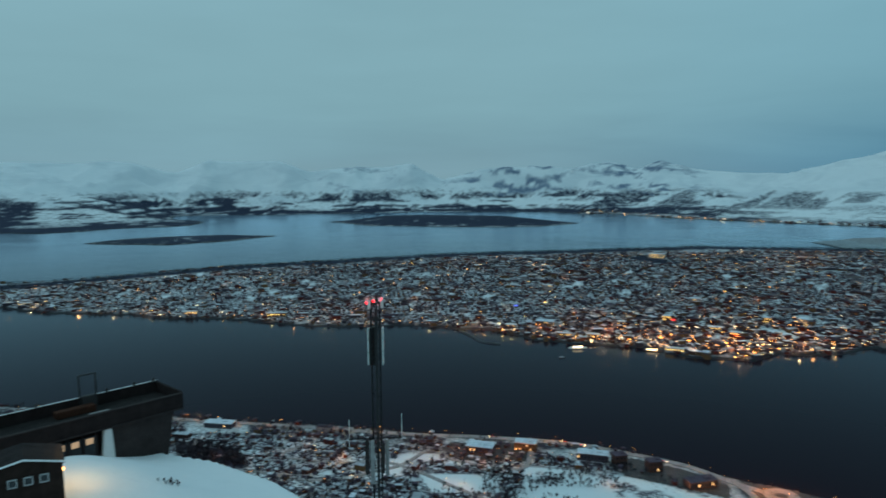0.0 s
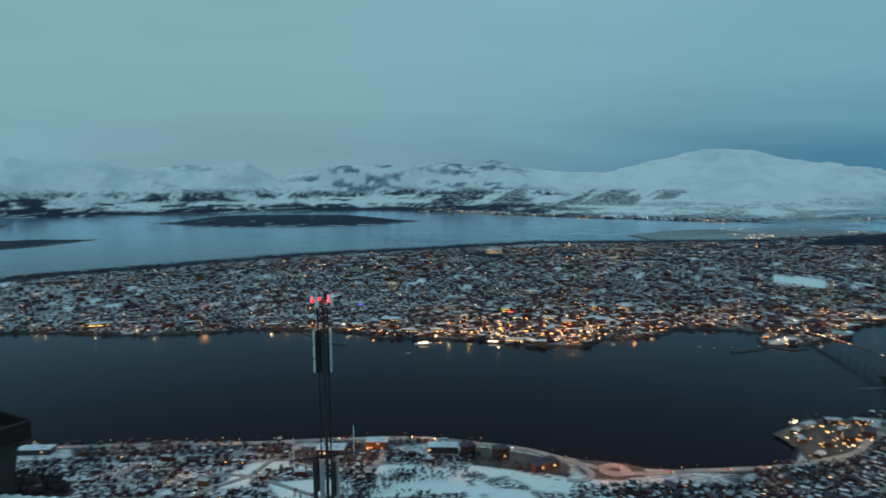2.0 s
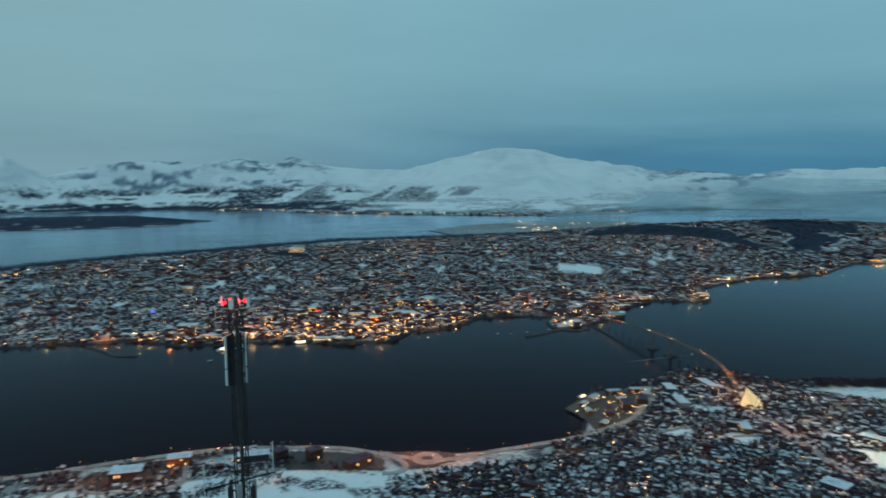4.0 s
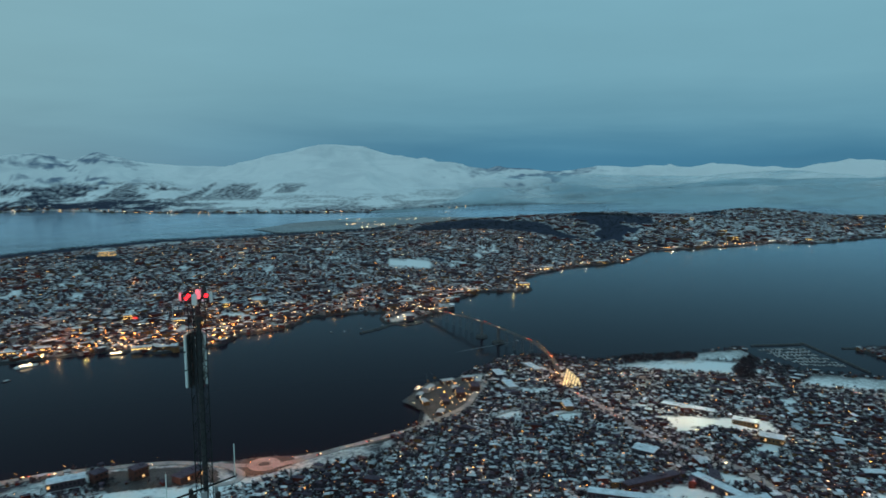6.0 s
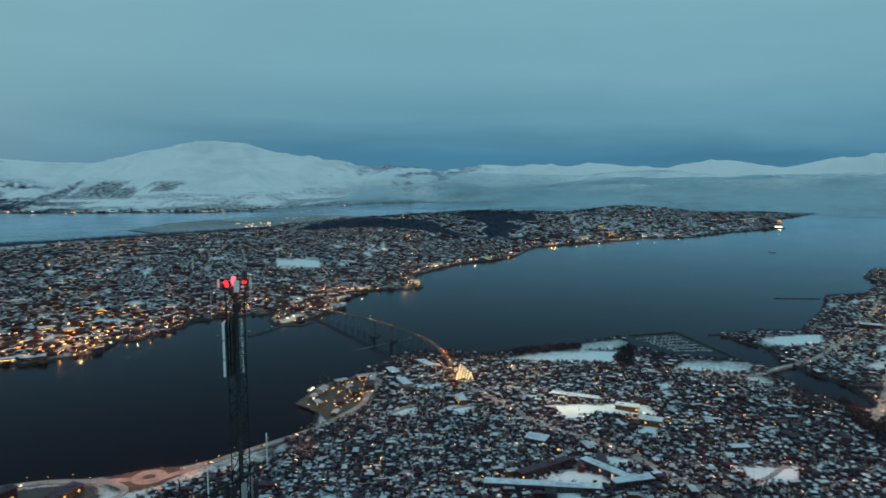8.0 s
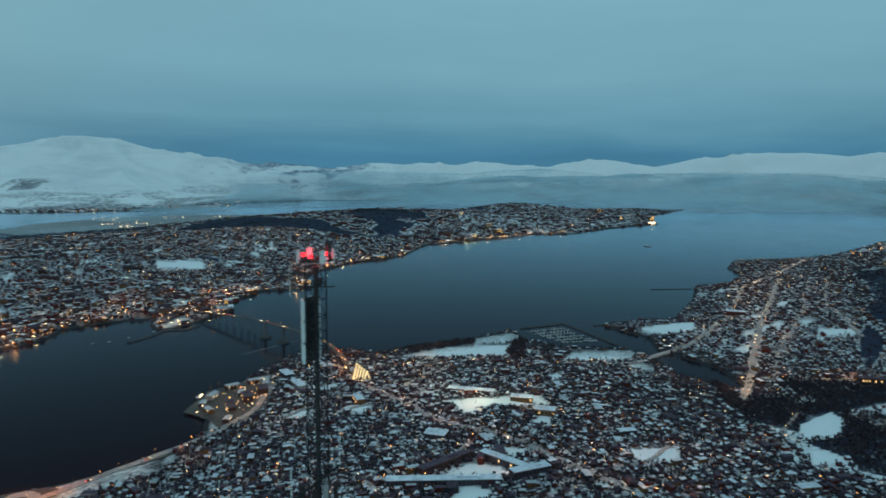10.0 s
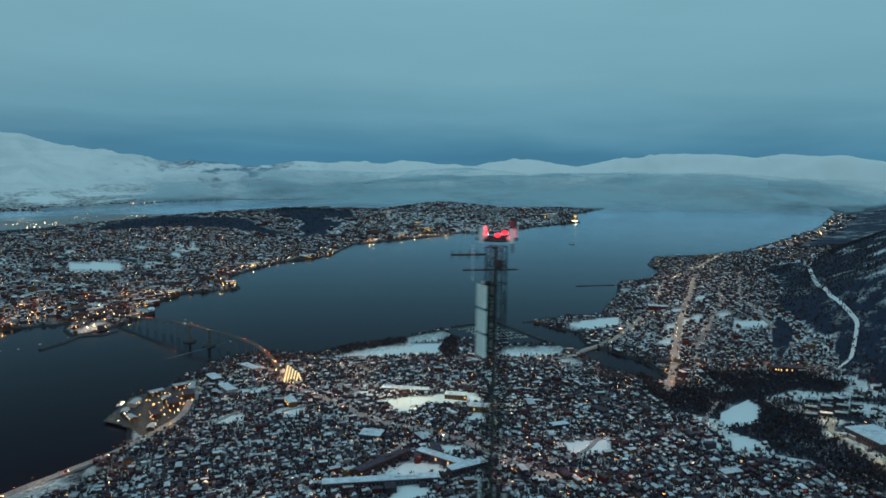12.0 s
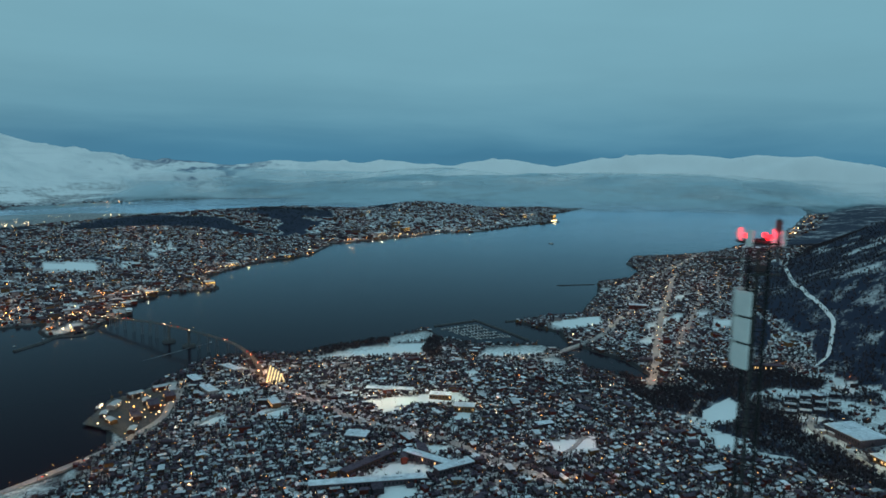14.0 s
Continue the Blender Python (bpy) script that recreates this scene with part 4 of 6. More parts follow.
# ---------------------------------------------------------------- lamps
def lamp_points():
    """Where single lamps and lit windows show in the towns."""
    rng = np.random.RandomState(17)
    warm, white = [], []
    for x, y, turn, px, py in LOTS:
        centre = math.exp(-((x - 330) / 300) ** 2 - ((y - 800) / 90) ** 2)
        p = 0.065 + 0.55 * centre + (0.035 if y < 640 else 0)
        if rng.rand() < p:
            (warm if rng.rand() < 0.7 else white).append((x + rng.uniform(-4, 4), y + rng.uniform(-4, 4), rng.uniform(0.14, 0.30) + (0.24 + 0.2 * centre if y > 640 else 0.0)))
    isl = np.array(ISLAND[1:37], float)
    for a, b in zip(isl, isl[1:]):
        n = int(np.linalg.norm(b - a) / 9)
        for k in range(n):
            if rng.rand() < 0.6:
                q = a + (b - a) * rng.rand()
                nrm = np.array([-(b - a)[1], (b - a)[0]]) / np.linalg.norm(b - a)
                q = q + nrm * rng.uniform(4, 30)
                (warm if rng.rand() < 0.55 else white).append((q[0], q[1], 0.5 + 0.00016 * q[0]))
    far = np.array(WEST[13:22], float)
    for a, b in zip(far, far[1:]):
        for k in range(int(np.linalg.norm(b - a) / 26)):
            q = a + (b - a) * rng.rand() + (b - a)[::-1] * np.array((-1, 1)) / np.linalg.norm(b - a) * rng.uniform(4, 60)
            (warm if rng.rand() < 0.7 else white).append((q[0], q[1], rng.uniform(0.8, 1.5)))
    for x, y in [(1564, 2160), (1531, 2034), (1425, 1941), (1507, 1910), (1718, 2008), (1849, 1933), (1435, 1724), (1406, 1828), (1530, 1737), (1671, 1777), (1641, 1665)]:
        for k in range(7):
            white.append((x + rng.uniform(-40, 40), y + rng.uniform(-40, 40), rng.uniform(1.0, 1.8)))
    for x, y in [(372, 436), (399, 443), (421, 449), (430, 447), (413, 422), (393, 416), (380, 416), (447, 443), (402, 417)]:
        for k in range(5):
            (white if k % 3 else warm).append((x + rng.uniform(-9, 9), y + rng.uniform(-9, 9), rng.uniform(0.3, 0.55)))
    for a, b in (((1686, -30), (1944, -125)), ((1944, -125), (2600, -330)), ((2600, -330), (3500, -505))):
        for k in range(34):
            q = np.array(a) + (np.array(b) - np.array(a)) * rng.rand() + np.array((0.3, -0.95)) * rng.uniform(2, 70) * rng.rand()
            (warm if rng.rand() < 0.6 else white).append((q[0], q[1], rng.uniform(0.6, 1.1)))
    size = np.random.RandomState(4)
    warm = [(x, y, r * size.choice([0.55, 0.75, 1.0, 1.35])) for x, y, r in warm]
    white = [(x, y, r * size.choice([0.55, 0.75, 1.0, 1.35])) for x, y, r in white]
    return warm, white


OCTA = (np.array([(1, 0, 0), (0, 1, 0), (-1, 0, 0), (0, -1, 0), (0, 0, 1), (0, 0, -1)], float),
        np.array([(0, 1, 4), (1, 2, 4), (2, 3, 4), (3, 0, 4), (1, 0, 5), (2, 1, 5), (3, 2, 5), (0, 3, 5)]))


def build_lamps(name, label, pts, mat):
    p = np.array(pts)
    z = np.maximum(land(p[:, 0], p[:, 1])[0], 1.0) + 3.2
    v = (OCTA[0][None] * p[:, 2][:, None, None] + np.column_stack([p[:, :2], z])[:, None, :]).reshape(-1, 3)
    f = (OCTA[1][None] + (np.arange(len(p)) * 6)[:, None, None]).reshape(-1, 3)
    ob = new(name, tri_mesh(name, v, f, mat))
    return tagged(ob, label, "lights", kind="stuff")


WARM_PTS, WHITE_PTS = lamp_points()


def lit_windows():
    """Small lit windows seen all over both towns."""
    rng = np.random.RandomState(23)
    out = []
    for x, y, turn, px, py in LOTS:
        centre = math.exp(-((x - 330) / 360) ** 2 - ((y - 800) / 130) ** 2)
        if rng.rand() < (0.16 if y < 640 else 0.18 + 0.5 * centre):
            r = rng.uniform(0.16, 0.3) if y < 640 else rng.uniform(0.3, 0.6)
            out.append((x + rng.uniform(-3, 3), y - rng.uniform(1, 3), r))
    return out


build_lamps("house_lights", "dim orange lit windows and porch lamps of the houses", lit_windows(), glow("porch_lamp", (1.0, 0.42, 0.14), 1.15, 0.7))
build_lamps("town_lamps", "small orange sodium lamps lit all over the towns", WARM_PTS, LAMP_WARM)
build_lamps("town_lights", "small warm white lamps lit all over the towns", WHITE_PTS, LAMP_WHITE)


def street_lamp_thing():
    lamp = empty("street_lamp", 0, 0, 0)
    bm = rod(bmesh.new(), (0, 0, -0.5), (0, 0, 3.9), 0.10, 6, 0.06)
    rod(bm, (0, 0, 3.85), (0.9, 0, 4.1), 0.05, 6)
    part("pole", bm, STEEL, lamp)
    bm = bmesh.new()
    bmesh.ops.create_icosphere(bm, subdivisions=1, radius=0.20, matrix=pose(0.95, 0, 4.0) @ Matrix.Diagonal((1.2, 0.8, 0.55, 1)))
    part("lamp_head", bm, LAMP_WARM, lamp, "glowing orange lamp head")
    return tagged(lamp, "slim steel street lamp with a glowing orange head", "street lamp", "lamps along the main roads")


def build_street_lamps():
    first = street_lamp_thing()
    done = False
    for nm, wd, pts in ROADS:
        step = {"coast_road": 13, "north_road": 18, "valley_road": 14, "bridge_road": 22}.get(nm, 34)
        c = spline(pts, 2.0)
        d = np.gradient(c, axis=0)
        run, side = 0.0, 1
        for i in range(1, len(c)):
            run += np.linalg.norm(c[i] - c[i - 1])
            if run < step:
                continue
            run, side = 0.0, -side
            t_ = d[i] / (np.linalg.norm(d[i]) + 1e-9)
            x, y = c[i] + side * (wd / 2 + 0.6) * np.array([-t_[1], t_[0]])
            a = math.degrees(math.atan2(t_[1], t_[0])) + (-90 if side > 0 else 90)
            m = pose(x, y, max(height(x, y), 1.0) + 0.3, 0, 0, a)
            if done:
                copy_thing(first, m)
            else:
                first.matrix_basis, done = m, True


build_street_lamps()


LAMP_POSTS = []


def glow_lamp(x, y, h, energy, colour=(1.0, 0.5, 0.16), radius=0.4, base=None):
    """A lamp that lights the ground round it, on a post of height h."""
    z = max(height(x, y), 1.0) if base is None else base
    l = bpy.data.lights.new("road_light", "POINT")
    l.energy, l.color, l.shadow_soft_size = 0.62 * energy, colour, radius
    o = new("road_light", l)
    o.location = (x, y, z + h)
    LAMP_POSTS.append((x, y, z, h, radius))


SODIUM, AMBER, CREAM, ROSE = (1.0, 0.22, 0.03), (1.0, 0.36, 0.10), (1.0, 0.55, 0.24), (1.0, 0.36, 0.20)


def light_road(k, step, h, energy, colour, first=0, last=None):
    wd, pts = ROADS[k][1:]
    c = spline(pts, step)[first:last]
    d = np.gradient(c, axis=0)
    for i, ((x, y), (dx, dy)) in enumerate(zip(c, d)):
        q = (wd / 2 + 0.4) * (1 if i % 2 else -1) / (math.hypot(dx, dy) + 1e-9)
        glow_lamp(x - dy * q, y + dx * q, h, energy, colour, 0.24)


light_road(0, 12.0, 3.2, 620, SODIUM, first=12)
light_road(1, 13.0, 4.5, 1300, ROSE)
light_road(2, 19.0, 4.8, 1500, CREAM)
light_road(3, 15.0, 4.8, 1500, CREAM)
light_road(4, 26.0, 4.5, 700, AMBER)
light_road(5, 30.0, 4.5, 700, SODIUM)
for k in (6, 7, 8, 9, 10, 11, 12):
    light_road(k, 20.0, 4.2, 620, ROSE)
light_road(13, 24.0, 4.5, 1300, AMBER)
light_road(14, 17.0, 4.5, 1500, AMBER)
light_road(15, 14.0, 4.2, 1000, CREAM)
light_road(16, 18.0, 4.5, 900, (1.0, 0.66, 0.28))
# the roundabout, the bridgehead and the foot of the valley road are lit brightest
for x, y in [(201, 424), (222, 424), (226, 412), (203, 411), (212, 432), (236, 407)]:
    glow_lamp(x, y, 5.0, 3200, SODIUM)
for x, y in [(503, 396), (512, 392), (522, 404), (532, 414), (498, 380), (508, 377), (490, 372)]:
    glow_lamp(x, y, 5.0, 3600, AMBER)
for x, y in [(643, 58), (655, 46), (670, 57), (628, 48), (690, 45)]:
    glow_lamp(x, y, 5.0, 1500, AMBER)
# the shopping place by the shore
for x, y in [(11, 484), (25, 478), (35, 478), (43, 476), (1, 500), (-24, 507), (52, 490), (59, 511), (56, 500), (71, 515)]:
    glow_lamp(x, y, 4.5, 1900, SODIUM)
for x, y in [(127, 446), (141, 440), (155, 428), (167, 427), (179, 427)]:
    glow_lamp(x, y, 3.5, 600, CREAM, 0.3)
# the working quay on the point
for x, y in [(369, 449), (381, 456), (409, 468), (418, 449), (408, 440), (397, 442), (382, 420), (392, 422), (370, 423), (366, 412), (372, 411), (357, 396), (429, 449), (377, 400)]:
    glow_lamp(x, y, 4.0, 480, (1.0, 0.62, 0.18), 0.34)
for x, y in [(437, 396), (439, 387), (463, 408), (414, 386), (401, 366)]:
    glow_lamp(x, y, 4.5, 700, CREAM)
# flood-lit pitches and yards of the near town
for x, y in [(478, 270), (495, 250), (508, 222), (500, 204), (474, 242), (492, 282)]:
    glow_lamp(x, y, 7.5, 6500, (1.0, 0.80, 0.46))
for x, y in [(477, 195), (492, 181), (484, 188)]:
    glow_lamp(x, y, 5.0, 3200, CREAM)
for x, y in [(430, 112), (424, 101), (443, 81), (458, 87)]:
    glow_lamp(x, y, 6.0, 1200, (1.0, 0.52, 0.40))
for x, y in [(352, 196), (364, 172), (371, 190), (346, 206)]:
    glow_lamp(x, y, 5.0, 1000, (1.0, 0.52, 0.36))
for x, y in [(480, -89), (470, -101), (492, -86), (500, -100), (586, -66), (592, -82)]:
    glow_lamp(x, y, 5.0, 1100, (1.0, 0.80, 0.38))
for x, y in [(699, 3), (714, -29), (720, -55), (697, 29), (688, -120), (660, -108)]:
    glow_lamp(x, y, 4.5, 1000, AMBER)
# across the river
for x, y in [(1069, 88), (1100, 70), (1130, 82), (1156, 74), (1200, 66), (1250, 60), (894, 76), (940, 70), (1030, 100), (1320, 60), (1400, 30)]:
    glow_lamp(x, y, 5.5, 2400, AMBER)
# lamps in the streets of the near town
LIT = np.random.RandomState(31)
for k in range(150):
    x, y = LIT.uniform(230, 690), LIT.uniform(-130, 430)
    if float(town_density(np.array([x]), np.array([y]))[0]) > 0.5:
        glow_lamp(x, y, 4.0, LIT.uniform(450, 1300), (ROSE, AMBER, ROSE, CREAM)[LIT.randint(4)], 0.26)
for k in range(26):
    x, y = LIT.uniform(-230, 120), LIT.uniform(430, 530)
    if float(town_density(np.array([x]), np.array([y]))[0]) > 0.4:
        glow_lamp(x, y, 4.0, LIT.uniform(500, 1400), (SODIUM, AMBER, ROSE)[LIT.randint(3)], 0.26)


# the lit quays and shopping streets of the island town
def light_island():
    shore = np.array(ISLAND[1:37], float)
    for a, b in zip(shore, shore[1:]):
        d = b - a
        run = np.linalg.norm(d)
        nr = np.array((-d[1], d[0])) / run
        for k in range(max(1, int(run / 42))):
            q = a + d * LIT.rand() + nr * LIT.uniform(7, 16)
            glow_lamp(*q, 5.0, 2300, (AMBER, CREAM, (1.0, 0.60, 0.2))[LIT.randint(3)], 0.45)
    for k in range(150):
        x = LIT.normal(330, 280)
        y = 742 + abs(LIT.normal(0, 1)) * 95 + max(0, 340 - x) * 0.36 + max(0, x - 620) * 0.02
        if float(town_density(np.array([x]), np.array([y]))[0]) > 0.4:
            glow_lamp(x, y, 5.5, LIT.uniform(1900, 5000), (SODIUM, AMBER, (1.0, 0.58, 0.18), CREAM)[LIT.randint(4)], 0.45)
    for k in range(110):
        x, y = LIT.uniform(-700, 2600), LIT.uniform(560, 1350)
        if float(town_density(np.array([x]), np.array([y]))[0]) > 0.5:
            glow_lamp(x, y, 6.0, LIT.uniform(2400, 5600), (SODIUM, AMBER, ROSE)[LIT.randint(3)], 0.55)


light_island()

# ---------------------------------------------------------------- larger buildings
def block(name, label, x, y, turn, L_, W_, H_, wall, roof, floors=2, lit=0.3, seed=0, lit_mat=None, base=None):
    """A larger building: walls, a flat roof with a parapet, bands of windows."""
    rng = np.random.RandomState(seed)
    z = max(height(x, y), 1.0) if base is None else base
    b = empty(name, x, y, z, turn)
    part("wall", box(bmesh.new(), 0, 0, H_ / 2 - 1, L_, W_, H_ + 2), wall, b)
    bm = box(bmesh.new(), 0, 0, H_ + 0.2, L_ + 0.5, W_ + 0.5, 0.4)
    box(bm, L_ * 0.2, 0, H_ + 0.7, L_ * 0.18, W_ * 0.3, 0.9)
    part("roof", bm, roof, b, "flat roof")
    fl = H_ / floors
    for k in range(floors):
        for side in (-1, 1):
            n = max(3, int(L_ / 2.4))
            for i in range(n):
                on = rng.rand() < lit
                if not on and (n * floors > 30) and i % 2:
                    continue
                bm = box(bmesh.new(), (i + 0.5) / n * L_ - L_ / 2, side * (W_ / 2 + 0.02), (k + 0.55) * fl, L_ / n * 0.42, 0.12, fl * 0.36)
                part("window", bm, (lit_mat or WINDOW_LIT) if on else WINDOW_DARK, b)
    return tagged(b, label, "building")


GLASS_WARM = glow("lit_hall_front", (1.0, 0.60, 0.17), 2.2, 0.5)
GLASS_BLUE = glow("blue_sign", (0.12, 0.18, 1.0), 1.6)
GLASS_RED = glow("red_sign", (1.0, 0.06, 0.06), 1.6)
for k, (x, y, turn, L_, W_, H_, wl, lit) in enumerate((
        # quays of the island town
        (*(-250, 1001), 6, 46, 10, 7, 1, 0.75), (*(-387, 1022), 8, 34, 12, 6, 0, 0.4), (*(-451, 1042), 8, 14, 9, 6, 2, 0.5),
        (*(-683, 1101), 14, 30, 10, 5, 0, 0.7), (*(87, 910), -20, 22, 14, 8, 3, 0.2), (*(135, 923), -20, 40, 22, 8, 3, 0.25),
        (*(151, 862), -18, 26, 8, 6, 1, 0.8), (*(185, 855), -18, 24, 9, 6, 1, 0.6), (*(164, 1094), -18, 22, 12, 12, 0, 0.4),
        (*(265, 783), -26, 34, 9, 6, 0, 0.8), (*(289, 767), -26, 30, 14, 6, 1, 0.6), (*(355, 834), -25, 18, 12, 12, 2, 0.4),
        (*(423, 898), -20, 16, 10, 10, 1, 0.9), (*(342, 862), -25, 30, 12, 9, 3, 0.7), (*(469, 893), -25, 20, 12, 13, 0, 0.35),
        (*(295, 908), -20, 18, 12, 13, 4, 0.3), (*(232, 897), -20, 16, 12, 11, 3, 0.3), (*(357, 975), -20, 26, 14, 10, 0, 0.2),
        (*(791, 776), -32, 30, 10, 6, 0, 0.8), (*(890, 750), -32, 26, 14, 7, 3, 0.4), (*(876, 795), -30, 10, 10, 22, 3, 0.25),
        (*(703, 739), -40, 18, 12, 8, 4, 0.6), (*(1071, 839), -25, 40, 14, 8, 0, 0.5), (*(1212, 811), -22, 40, 14, 8, 3, 0.4),
        (*(1687, 818), -16, 50, 22, 12, 0, 0.8), (*(1820, 797), -16, 46, 20, 16, 1, 0.5), (*(1978, 663), -22, 44, 16, 10, 3, 0.6),
        (*(2671, 615), -22, 60, 24, 12, 0, 0.5), (*(2629, 517), -22, 40, 16, 16, 1, 0.9), (*(2736, 748), -22, 44, 18, 22, 3, 0.3),
        (*(2015, 1012), -14, 30, 14, 12, 0, 0.5), (*(1917, 869), -14, 40, 16, 10, 1, 0.7), (*(2490, 604), -14, 50, 22, 20, 3, 0.5),
        (*(584, 1160), -24, 16, 12, 16, 0, 0.35), (*(416, 1356), -10, 50, 22, 12, 0, 0.7))):
    block("quay_building" if k < 20 else "town_building", "%s town building by the quay with lit windows" % COLOUR_WORDS[wl], x, y, turn, L_ * 0.62, W_ * 0.7, H_ * 0.72, WALLS[wl], ROOF_SNOW,
          floors=max(1, int(H_ / 4)), lit=lit, seed=k, lit_mat=GLASS_WARM)
for k, (x, y, turn, L_, W_, H_, wl, lit) in enumerate((
        # near shore
        (*(122, 471), 10, 9, 8, 7, 4, 0.1), (*(143, 459), 8, 10, 8, 7.5, 4, 0.15), (*(166, 434), 14, 20, 9, 5, 4, 0.3),
        (*(25, 495), -16, 20, 12, 5, 3, 0.2), (*(59, 498), -16, 16, 9, 6, 1, 0.25),
        (*(-187, 549), -10, 24, 9, 4, 3, 0.03), (*(105, 479), -16, 22, 9, 5, 3, 0.1),
        # blocks of the valley town
        (*(337, 200), -59.6, 70, 6.5, 4.5, 3, 0.03), (*(360, 212), -21, 40, 6, 4.5, 4, 0.02), (*(377, 177), 76, 36, 6, 4.5, 3, 0.03),
        (*(370, 157), -39, 26, 6.5, 4.5, 3, 0.03),
        (*(400, 239), 100, 15, 11, 5, 3, 0.2), (*(481, 186), 105, 16, 9, 5, 1, 0.45), (*(501, 213), 105, 18, 8, 4, 1, 0.5),
        (*(501, 259), 105, 40, 7, 4, 3, 0.1), (*(532, -94), 34, 32, 25, 5.5, 3, 0.12), (*(487, -102), 34, 16, 8, 4, 1, 0.5),
        (*(712, -52), 105, 30, 8, 5, 4, 0.5), (*(935, 84), 100, 26, 10, 5, 2, 0.3), (*(409, 426), 50, 16, 8, 5, 4, 0.8),
        (*(430, 428), 50, 14, 8, 5, 4, 0.7), (*(389, 425), 50, 20, 7, 3, 4, 0.5), (*(455, 408), 60, 20, 8, 4, 0, 0.1),
        (*(515, 429), 70, 24, 8, 4, 0, 0.1), (*(476, 440), 60, 18, 8, 4, 3, 0.1), (*(443, 335), 50, 14, 7, 4, 1, 0.8))):
    block("large_building", "%s low building with a flat %s roof" % (COLOUR_WORDS[wl], "dark" if wl == 4 else "snow-covered"), x, y, turn, L_, W_, H_, WALLS[wl], ROOF_DARK if wl == 4 else ROOF_SNOW,
          floors=max(1, int(H_ / 3)), lit=lit, seed=100 + k)


def lit_sign(x, y, turn, glow_mat, word):
    """A glowing sign box on two posts above the roofs."""
    b = empty("lit_sign", x, y, max(height(x, y), 1.0), turn)
    for u in (-1.6, 1.6):
        part("post", rod(bmesh.new(), (u, 0.3, -0.5), (u, 0.3, 8.0), 0.14, 6), STEEL, b)
    case = part("case", box(bmesh.new(), 0, 0.2, 7.0, 5.4, 0.5, 2.6, bevel=0.08), BLACK, b)
    part("face", box(bmesh.new(), 0, -0.1, 7.0, 5.0, 0.14, 2.2), glow_mat, case, "glowing " + word + " sign face")
    tagged(b, "lit " + word + " sign on posts above the town roofs", "sign")


lit_sign(103, 1004, 0, GLASS_BLUE, "blue")
lit_sign(299, 895, -20, GLASS_RED, "red")


def terrace_rows():
    """Rows of like terraced houses across the river."""
    for k, (x, y) in enumerate([(621, -63), (626, -75), (631, -87), (636, -99), (600, -60), (605, -72), (609, -84), (614, -95), (580, -58), (585, -69), (589, -80), (594, -92)]):
        b = house_parts(3, 8.5, 3.6, 2.8, 0.9, (0,) if k % 5 == 0 else ())
        b.name = "terraced_house"
        b.matrix_basis = pose(x, y, height(x, y) + 0.2, 0, 0, 95)
        tagged(b, "blue-grey terraced house with a snow-covered roof", "house", "terraced houses by the river")


terrace_rows()


# ---------------------------------------------------------------- the cathedral of stacked gables
def build_cathedral():
    x, y = 493, 368
    z = height(x, y)
    c = empty("cathedral", x + 3, y + 7, z, 262)
    n = 5
    for k in range(n):
        w = 6.4 - 0.5 * k
        h = 15.5 - 1.25 * k
        x0 = k * 3.0
        bm = bmesh.new()
        for s in (-1, 1):
            q = [(x0, s * w, -1), (x0, s * (w - 0.9), -1), (x0, 0, h - 1.4), (x0, 0, h)]
            a = [bm.verts.new(p) for p in q]
            b = [bm.verts.new((p[0] + 1.35, p[1] * 0.98, p[2] * 0.98 if p[2] > 0 else p[2])) for p in q]
            for i in range(4):
                bm.faces.new((a[i], a[(i + 1) % 4], b[(i + 1) % 4], b[i]))
            bm.faces.new(a)
            bm.faces.new(b[::-1])
        bmesh.ops.recalc_face_normals(bm, faces=bm.faces)
        part("roof_panel", bm, SHELL_GREY, c, "white concrete gable shell")
        bm = bmesh.new()
        for s in (-1, 1):
            w2, h2 = w - 0.5, h - 0.9
            q = [bm.verts.new(p) for p in ((x0 + 1.35, s * w2, 0), (x0 + 3.0, s * w2, 0), (x0 + 3.0, 0, h2), (x0 + 1.35, 0, h2))]
            bm.faces.new(q)
        part("light_slot", bm, CATHEDRAL_GLOW, c, "glazed slot glowing yellow-white")
    bm = bmesh.new()
    q = [bm.verts.new(p) for p in ((-0.05, -5.8, 0), (-0.05, 5.8, 0), (-0.05, 0, 12.6))]
    bm.faces.new(q)
    part("glass_front", bm, CATHEDRAL_GLOW, c, "glowing glass gable")
    return tagged(c, "white cathedral of stacked triangular gables, lit from within", "church")


CATHEDRAL_GLOW = glow("cathedral_glass", (1.0, 0.80, 0.40), 1.15)
SHELL_GREY = noisy("weathered_white_shell", (0.22, 0.21, 0.19), (0.34, 0.32, 0.29), 0.6)
build_cathedral()


# ---------------------------------------------------------------- bridge
BRIDGE_GREY = noisy("stained_bridge_concrete", (0.085, 0.09, 0.095), (0.15, 0.155, 0.16), 0.25)


